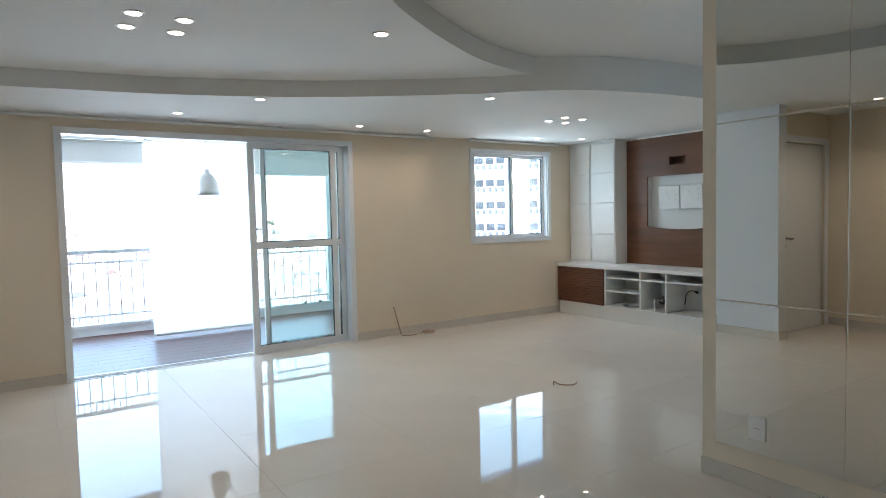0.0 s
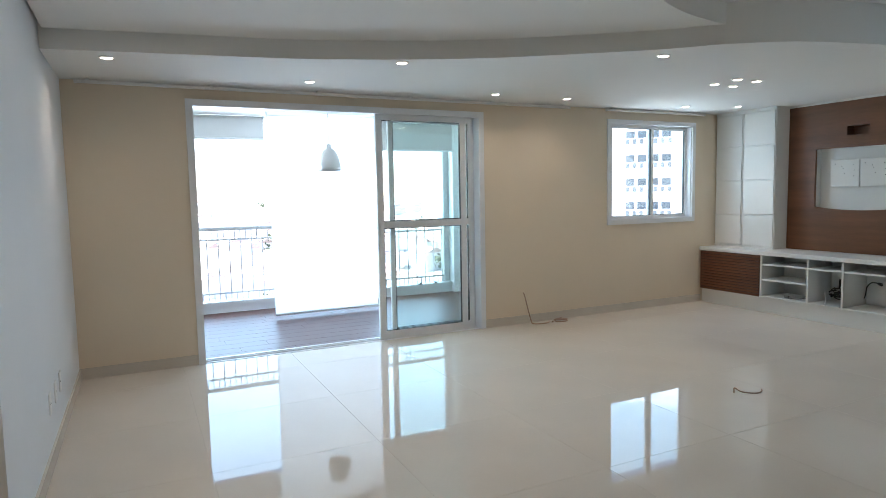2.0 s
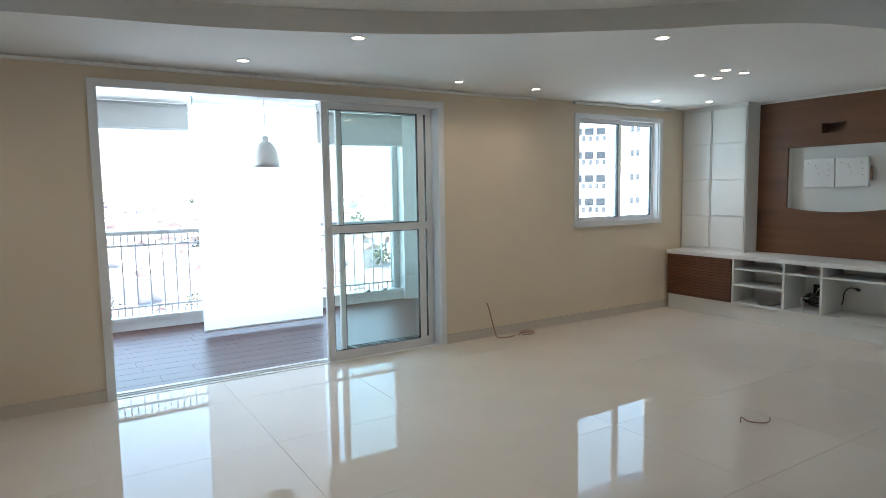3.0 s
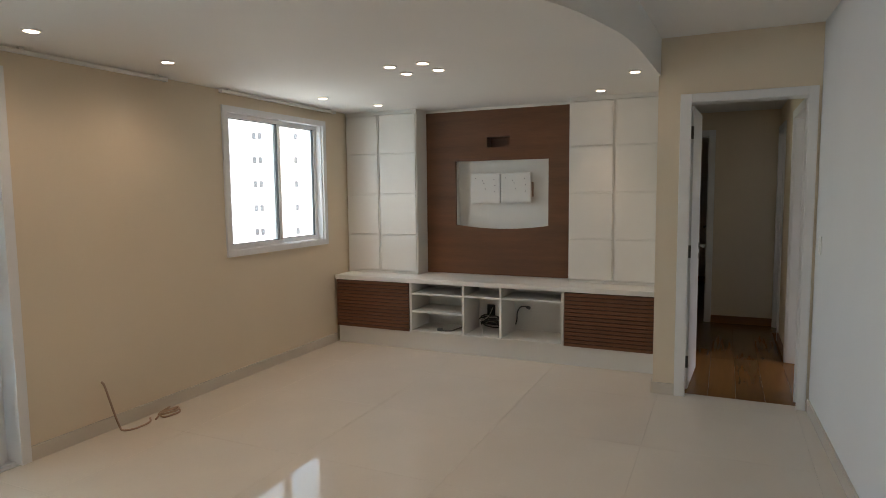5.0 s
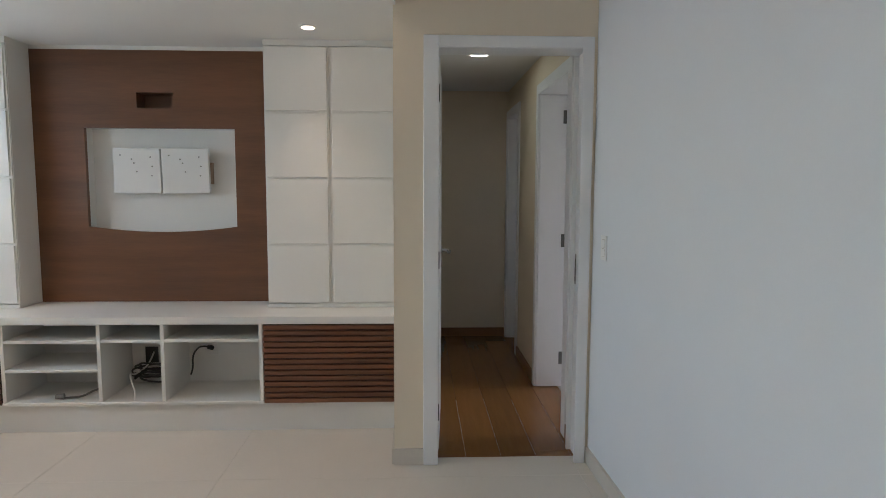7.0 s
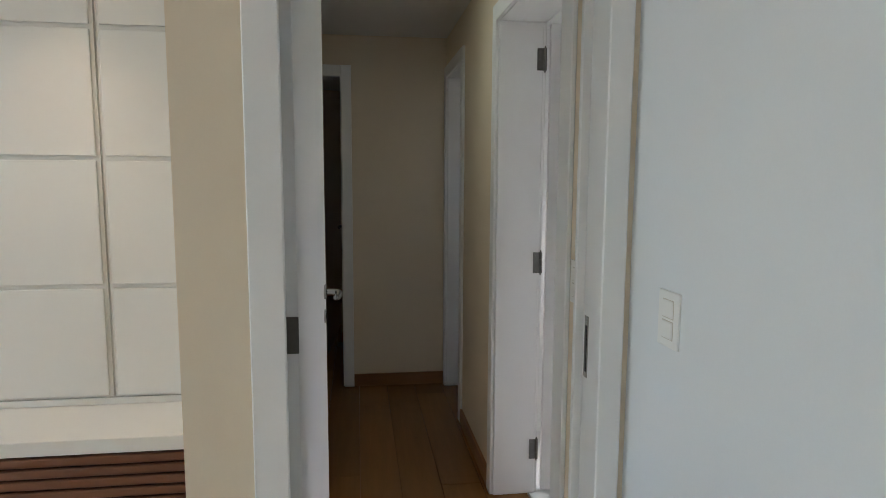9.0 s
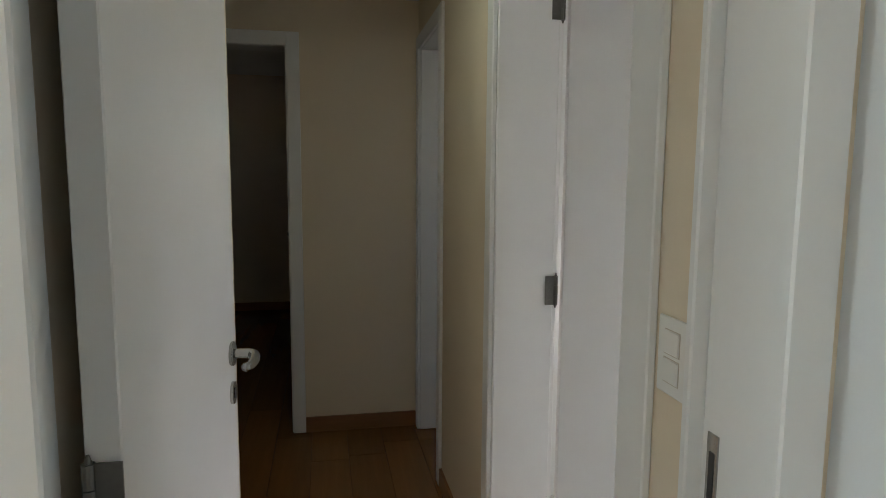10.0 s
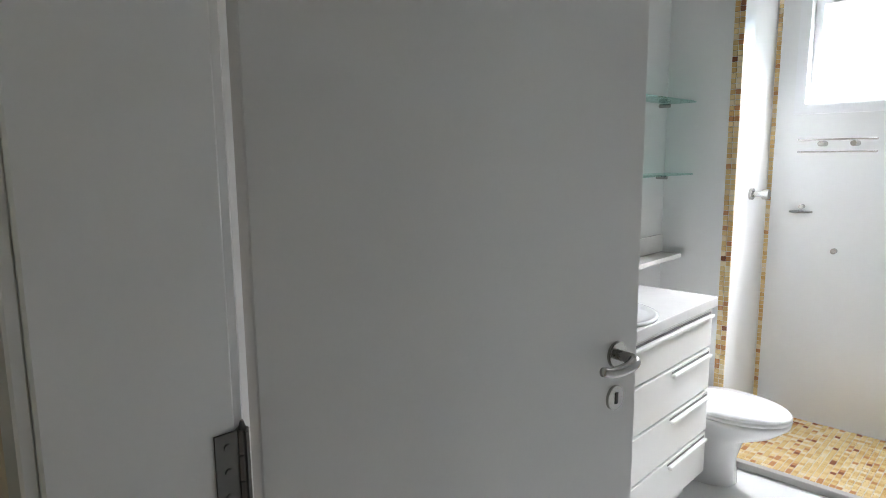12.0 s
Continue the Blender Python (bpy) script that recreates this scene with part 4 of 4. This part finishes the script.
# ---- bathroom ----
struct("bathroom_floor", boxes((5.0, -2.1, -0.12, 6.9, 1.38, -0.001)), BATHTILE, "white bathroom floor")
struct("wall_bathroom_east", prism([(6.95, 1.36), (6.85, 1.36), (6.85, -1.2), (6.52, -1.2), (6.52, -1.32), (6.62, -1.32), (6.62, -1.95), (6.95, -1.95)], -0.1, TOP), BATHTILE, "white tiled bathroom wall with a step")
struct("wall_bathroom_west", boxes((4.95, -1.95, -0.1, 5.05, 1.36, TOP)), BATHTILE, "white tiled bathroom wall")
struct("wall_bathroom_end", pierced_wall("x", 4.95, 6.95, -2.1, -1.95, -0.1, TOP, [(5.50, 6.46, 1.67, 2.20)]), BATHTILE, "white tiled shower wall with a window")
struct("ceiling_bathroom", boxes((4.95, -2.1, 2.42, 6.95, 1.39, 2.6)), CEIL, "white bathroom ceiling")
window_2 = tagged(bare("window_2"), "white aluminium bathroom window", "window", "", "structure")
casing("window_frame", 5.45, 6.51, 1.62, 2.25, 0.05, -1.95, -1.93, ALU, window_2, True)
casing("window_sash", 5.502, 6.458, 1.672, 2.198, 0.035, -2.05, -2.0, ALU, window_2, True)
p = part("pane", boxes((5.537, -2.03, 1.707, 6.423, -2.024, 2.163)), GLASS, window_2)
p.visible_shadow = False

vanity = bare("vanity_cabinet")
tagged(vanity, "white lacquered bathroom vanity with drawers", "vanity")
part("body", boxes((6.47, -0.828, 0.10, 6.848, 0.50, 0.815)), LACQUER, vanity)
part("plinth", boxes((6.52, -0.80, 0.0, 6.848, 0.50, 0.10)), LACQUER, vanity)
for y0, y1 in ((-0.828, 0.05), (0.058, 0.50)):
    for z0, z1 in ((0.655, 0.81), (0.475, 0.645), (0.295, 0.465), (0.11, 0.285)):
        d = part("drawer", rbox(6.45, y0, z0, 6.469, y1, z1, 0.004, 2), LACQUER, vanity)
        part("pull", rbox(6.432, y0 + 0.02, z1 - 0.032, 6.4495, y0 + 0.36 if z1 < 0.8 else y1 - 0.02, z1 - 0.018, 0.004, 2), LACQUER, d)
        # No real slot: a thin grey strip colours in the shade above each pull.
        part("slot_shade", boxes((6.448, y0 + 0.02, z1 - 0.018, 6.4496, y0 + 0.36 if z1 < 0.8 else y1 - 0.02, z1 - 0.010)), GREYCABLE, d, "grey strip coloured as shade above the pull")
part("top", rbox(6.435, -0.84, 0.817, 6.85, 0.52, 0.858, 0.004), STONE, vanity, "white stone top")
basin = bare("wash_basin")
tagged(basin, "oval white ceramic wash basin in the vanity top", "basin")
part("bowl", lathe([(0.20, 0.002), (0.205, 0.014), (0.19, 0.015), (0.18, 0.006), (0.15, 0.003), (0.02, 0.002)], (6.64, -0.27, 0.857), 36), CERAMIC, basin, smooth=True)
ledge = tagged(bare("wall_ledge"), "narrow white stone ledge with a low upstand above the vanity", "ledge")
part("shelf", rbox(6.745, -1.19, 0.94, 6.849, 0.5, 0.96, 0.003), STONE, ledge)
part("upstand", rbox(6.836, -1.19, 0.961, 6.849, 0.5, 1.045, 0.002, 1), STONE, ledge)
for z in (1.655, 1.33):
    sh = bare("glass_shelf")
    tagged(sh, "clear greenish glass wall shelf on steel studs", "shelf", "glass shelves")
    part("shelf_plate", rbox(6.71, -1.195, z, 6.85, -0.45, z + 0.008, 0.002, 1), GREENGLASS, sh)
    for y in (-1.12, -0.55):
        part("stud", rod((6.80, y, z - 0.012), (6.85, y, z - 0.012), 0.009, 10), CHROME, sh)

toilet = bare("toilet")
tagged(toilet, "white ceramic toilet with a closed lid", "toilet")


def oval(cx, cy, a_front, a_back, b, z, n=36):
    return [(cx - (a_front if math.cos(t) > 0 else a_back) * math.cos(t), cy + b * math.sin(t), z) for t in [2 * math.pi * k / n for k in range(n)]]


def loft(rings):
    bm = bmesh.new()
    vs = [[bm.verts.new(p) for p in r] for r in rings]
    n = len(vs[0])
    for a, b in zip(vs, vs[1:]):
        for i in range(n):
            bm.faces.new((a[i], a[(i + 1) % n], b[(i + 1) % n], b[i]))
    bm.faces.new(vs[0])
    bm.faces.new(vs[-1])
    return bm


TX, TY = 6.43, -1.02
part("bowl", loft([oval(TX + 0.06, TY, 0.14, 0.22, 0.10, 0.0), oval(TX + 0.06, TY, 0.13, 0.22, 0.095, 0.12), oval(TX + 0.05, TY, 0.15, 0.22, 0.11, 0.22), oval(TX + 0.02, TY, 0.24, 0.22, 0.15, 0.275), oval(TX, TY, 0.285, 0.22, 0.172, 0.330), oval(TX, TY, 0.29, 0.22, 0.175, 0.350)]), CERAMIC, toilet, smooth=True)
part("seat", loft([oval(TX, TY, 0.28, 0.2, 0.172, 0.353), oval(TX, TY, 0.292, 0.2, 0.178, 0.359), oval(TX, TY, 0.29, 0.2, 0.177, 0.369)]), CERAMIC, toilet, smooth=True)
part("lid", loft([oval(TX, TY, 0.285, 0.2, 0.174, 0.373), oval(TX, TY, 0.292, 0.2, 0.178, 0.379), oval(TX, TY, 0.28, 0.2, 0.172, 0.391), oval(TX, TY, 0.18, 0.15, 0.11, 0.398), oval(TX, TY, 0.05, 0.05, 0.03, 0.400)]), CERAMIC, toilet, smooth=True)
part("tank", rbox(6.64, TY - 0.17, 0.34, 6.846, TY + 0.17, 0.72, 0.02, 3), CERAMIC, toilet)

for piece in toilet.children:
    piece.data.transform(Matrix.Translation((6.846, TY, 0)) @ Matrix.Diagonal((0.94, 0.95, 0.925, 1)) @ Matrix.Translation((-6.846, -TY, 0)))

curb = tagged(part("shower_threshold", rbox(5.05, -1.20, 0.0, 6.52, -1.165, 0.035, 0.004), CURBSTONE), "grey stone shower threshold on the floor", "threshold")


def fitting(name, label, rows):
    f = bare(name)
    tagged(f, label, name.replace("_", " "))
    for nm, p, q, r in rows:
        part(nm, rod(p, q, r, 12), CHROME, f)


fitting("shower_valve", "chrome shower valve on the tiled wall", [("flange", (6.62, -1.70, 1.22), (6.605, -1.70, 1.22), 0.03), ("stem", (6.605, -1.70, 1.22), (6.56, -1.70, 1.22), 0.014), ("knob", (6.56, -1.70, 1.22), (6.53, -1.70, 1.22), 0.026)])
fitting("shower_rack", "chrome shower rack with two rails on the wall", [("rail", (6.12, -1.86, 1.49), (6.46, -1.86, 1.49), 0.004), ("rail", (6.12, -1.86, 1.43), (6.46, -1.86, 1.43), 0.004), ("holder", (6.22, -1.95, 1.47), (6.22, -1.86, 1.47), 0.014), ("holder", (6.36, -1.95, 1.47), (6.36, -1.86, 1.47), 0.014)])
fitting("soap_dish", "chrome soap dish on the tiled wall", [("stud", (6.44, -1.95, 1.15), (6.44, -1.91, 1.15), 0.012), ("dish", (6.44, -1.92, 1.12), (6.44, -1.92, 1.128), 0.055)])
fitting("towel_hook", "small chrome towel hook on the tiled wall", [("peg", (6.28, -1.95, 0.93), (6.28, -1.92, 0.93), 0.014)])

# ---- outside ----
ground = bmesh.new()
bmesh.ops.create_grid(ground, x_segments=90, y_segments=90, size=3000)
for v in ground.verts:
    d = math.hypot(v.co.x, v.co.y)
    h = -34 + 10 * noise.noise(Vector((v.co.x / 260, v.co.y / 260, 0)))
    v.co.z = h + 26 * max(0, min(1, (d - 200) / 900))
struct("ground", ground, GROUND, "hazy town ground far below the balcony")


def ground_z(x, y):
    d = math.hypot(x, y)
    return -34 + 10 * noise.noise(Vector((x / 260, y / 260, 0))) + 26 * max(0, min(1, (d - 200) / 900))


rng = random.Random(4)
walls, roofs, leaves = bmesh.new(), bmesh.new(), bmesh.new()
for i in range(1300):
    a = radians(rng.uniform(-50, 35))
    d = 110 + 900 * rng.random() ** 0.7
    x, y = d * math.sin(-a), d * math.cos(a)
    if 30 < x < 90 and y < 80:
        continue
    w, l, h = rng.uniform(6, 13), rng.uniform(7, 15), rng.choice((4, 6, 7, 9))
    z = ground_z(x, y) - 3
    m = Matrix.Translation((x, y, z)) @ Matrix.Rotation(rng.uniform(0, 3.1), 4, "Z")
    box(walls, -w / 2, -l / 2, 0, w / 2, l / 2, h + 3, m)
    vs = [roofs.verts.new(m @ Vector(p)) for p in ((-w / 2 - 0.5, -l / 2 - 0.5, h + 3.02), (w / 2 + 0.5, -l / 2 - 0.5, h + 3.02), (w / 2 + 0.5, l / 2 + 0.5, h + 3.02), (-w / 2 - 0.5, l / 2 + 0.5, h + 3.02), (0, -l / 2 - 0.5, h + 5), (0, l / 2 + 0.5, h + 5))]
    for f in ((0, 1, 4), (1, 2, 5, 4), (2, 3, 5), (3, 0, 4, 5), (0, 3, 2, 1)):
        roofs.faces.new([vs[k] for k in f])
lv, lf = [], []
for i in range(130):
    a = radians(rng.uniform(-50, 35))
    d = rng.choice((rng.uniform(60, 200), rng.uniform(200, 950), rng.uniform(780, 980)))
    x, y = d * math.sin(-a), d * math.cos(a)
    if 30 < x < 90 and y < 80:
        continue
    z = ground_z(x, y)
    s = rng.uniform(3, 6.5)
    for k in range(190 if d < 200 else 70):
        u = Vector((rng.gauss(0, 1), rng.gauss(0, 1), rng.gauss(0, 0.8))).normalized() * s * rng.uniform(0.4, 1.0)
        c = Vector((x, y, z + s * 1.1)) + u
        q = s * (0.09 if d < 200 else 0.18)
        r1 = Vector((rng.gauss(0, 1), rng.gauss(0, 1), rng.gauss(0, 1))).normalized() * q
        r2 = r1.cross(Vector((rng.gauss(0, 1), rng.gauss(0, 1), rng.gauss(0, 1)))).normalized() * q
        b = len(lv)
        lv += [c + r1, c + r2, c - r1, c - r2]
        lf.append((b, b + 1, b + 2, b + 3))
lm = bpy.data.meshes.new("far_trees")
lm.from_pydata([tuple(v) for v in lv], [], lf)
lm.materials.append(LEAF)
tagged(new("far_trees", lm), "pale green trees scattered over the town", "trees", "", "stuff")
tagged(part("far_houses", walls, HOUSE), "pale low houses of the town below", "houses", "", "stuff")
tagged(part("far_roofs", roofs, ROOF), "tiled roofs of the town below", "roofs", "", "stuff")

tower = bare("apartment_building")
tagged(tower, "tall white apartment building with balconies and small windows", "building")
TM = Matrix.Translation((57.0, 53.0, 0)) @ Matrix.Rotation(radians(-47.0), 4, "Z")


def tbox(name, rows, material, parent, label=""):
    bm = bmesh.new()
    for r in rows:
        box(bm, *r, TM)
    return part(name, bm, material, parent, label)


tower_wall = tbox("wall", [(-24, 0, -45, 20, 14, 24)], FACADE, tower)
tbox("roof", [(-24.3, -0.3, 24, 20.3, 14.3, 24.6)], FACADE, tower)
for k in range(-5, 8):
    z = k * 2.8 - 0.3
    for s0 in (-7.2, -15.4):
        w = tbox("balcony", [(s0, -1.3, z - 1.5, s0 + 5.6, -0.0, z - 1.35), (s0, -1.3, z - 1.35, s0 + 5.6, -1.2, z - 0.55)], FACADE, tower)
        for i in range(4):
            x0 = s0 + 0.1 + i * 1.37
            tbox("window", [(x0, -0.05, z - 0.5, x0 + 1.0, 0.06, z + 0.35)], FACADEGLASS, tower)
        for i in range(7):
            x0 = s0 + 0.2 + i * 0.78
            tbox("window", [(x0, -1.33, z - 1.25, x0 + 0.42, -1.29, z - 0.65)], FACADEGLASS, tower)
    for x0 in (-20.4, -19.7, 0.9, 1.55, 5.6):
        tbox("window", [(x0, -0.05, z - 0.3, x0 + 0.42, 0.06, z + 0.45)], FACADEGLASS, tower)

# ---- small pieces: mosaic, planks and tiles ----
def mosaic_field(name, origin, u, v, nu, nv, size, gap, depth, label):
    verts, faces = [], []
    n = u.cross(v)
    for i in range(nu):
        for j in range(nv):
            o = origin + u * (i * size + gap / 2) + v * (j * size + gap / 2)
            s = size - gap
            b = len(verts)
            for k, (a, c, d) in enumerate(((0, 0, 0), (s, 0, 0), (s, s, 0), (0, s, 0), (0.001, 0.001, depth), (s - 0.001, 0.001, depth), (s - 0.001, s - 0.001, depth), (0.001, s - 0.001, depth))):
                verts.append(tuple(o + u * a + v * c + n * d))
            faces += [tuple(b + q for q in f) for f in ((4, 5, 6, 7), (0, 1, 5, 4), (1, 2, 6, 5), (2, 3, 7, 6), (3, 0, 4, 7))]
    me = bpy.data.meshes.new(name)
    me.from_pydata(verts, [], faces)
    me.materials.append(MOSAIC)
    return tagged(new(name, me), label, "mosaic", "", "stuff")


mosaic_field("floor_mosaic", Vector((5.06, -1.945, 0.0)), Vector((1, 0, 0)), Vector((0, 1, 0)), 58, 29, 0.025, 0.0016, 0.002, "amber and brown glass mosaic on the shower floor")
mosaic_field("corner_mosaic", Vector((6.566, -1.2, 0.0)), Vector((-1, 0, 0)), Vector((0, 0, 1)), 2, 104, 0.023, 0.002, 0.005, "vertical strip of amber and brown glass mosaic")
mosaic_field("corner_mosaic", Vector((6.618, -1.95, 0.0)), Vector((-1, 0, 0)), Vector((0, 0, 1)), 1, 104, 0.023, 0.002, 0.005, "vertical strip of amber and brown glass mosaic")


def plank_rows(parent, x0, x1, y0, y1, width, length, z, material, seed):
    r = random.Random(seed)
    made = {}
    y = y0
    while y < y1 - 0.01:
        x = x0 - r.uniform(0, length)
        w = min(width, y1 - y)
        while x < x1:
            a, b = max(x, x0), min(x + length, x1)
            key = (round(b - a - 0.0015, 3), round(w - 0.0015, 3))
            if key[0] > 0.01:
                if key not in made:
                    made[key] = chamfer_tile(*key, 0.011, 0.0012)
                    made[key].materials.append(material)
                share("plank", made[key], parent, (a, y, z))
            x += length
        y += width


plank_rows(corridor_floor, 4.978, 11.09, 1.39, 2.34, 0.19, 1.25, 0.0, PLANK, 2)
plank_rows(corridor_floor, 6.40, 11.09, 2.34, 4.19, 0.19, 1.25, 0.0, PLANK, 5)
plank_rows(balcony_floor, -2.45, 3.4, YB + 0.172, 8.2, 0.185, 1.6, -0.022, DECK, 3)
tile_meshes = {}
for i in range(-4, 7):
    for j in range(-7, 4):
        x0, y0 = max(-2.75, 0.25 + i * 0.9), max(-2.1, 3.39 + j * 0.9)
        x1, y1 = min(5.42, 0.25 + (i + 1) * 0.9), min(YB + 0.01, 3.39 + (j + 1) * 0.9)
        if y1 < 2.6:
            x1 = min(x1, 4.975)
        if x1 - x0 < 0.02 or y1 - y0 < 0.02:
            continue
        size = (round(x1 - x0 - 0.0012, 4), round(y1 - y0 - 0.0012, 4))
        if size not in tile_meshes:
            tile_meshes[size] = chamfer_tile(*size, 0.012, 0.0007)
            tile_meshes[size].materials.append(TILE)
        share("tile", tile_meshes[size], floor, (x0 + 0.0008, y0 + 0.0008, 0.0))
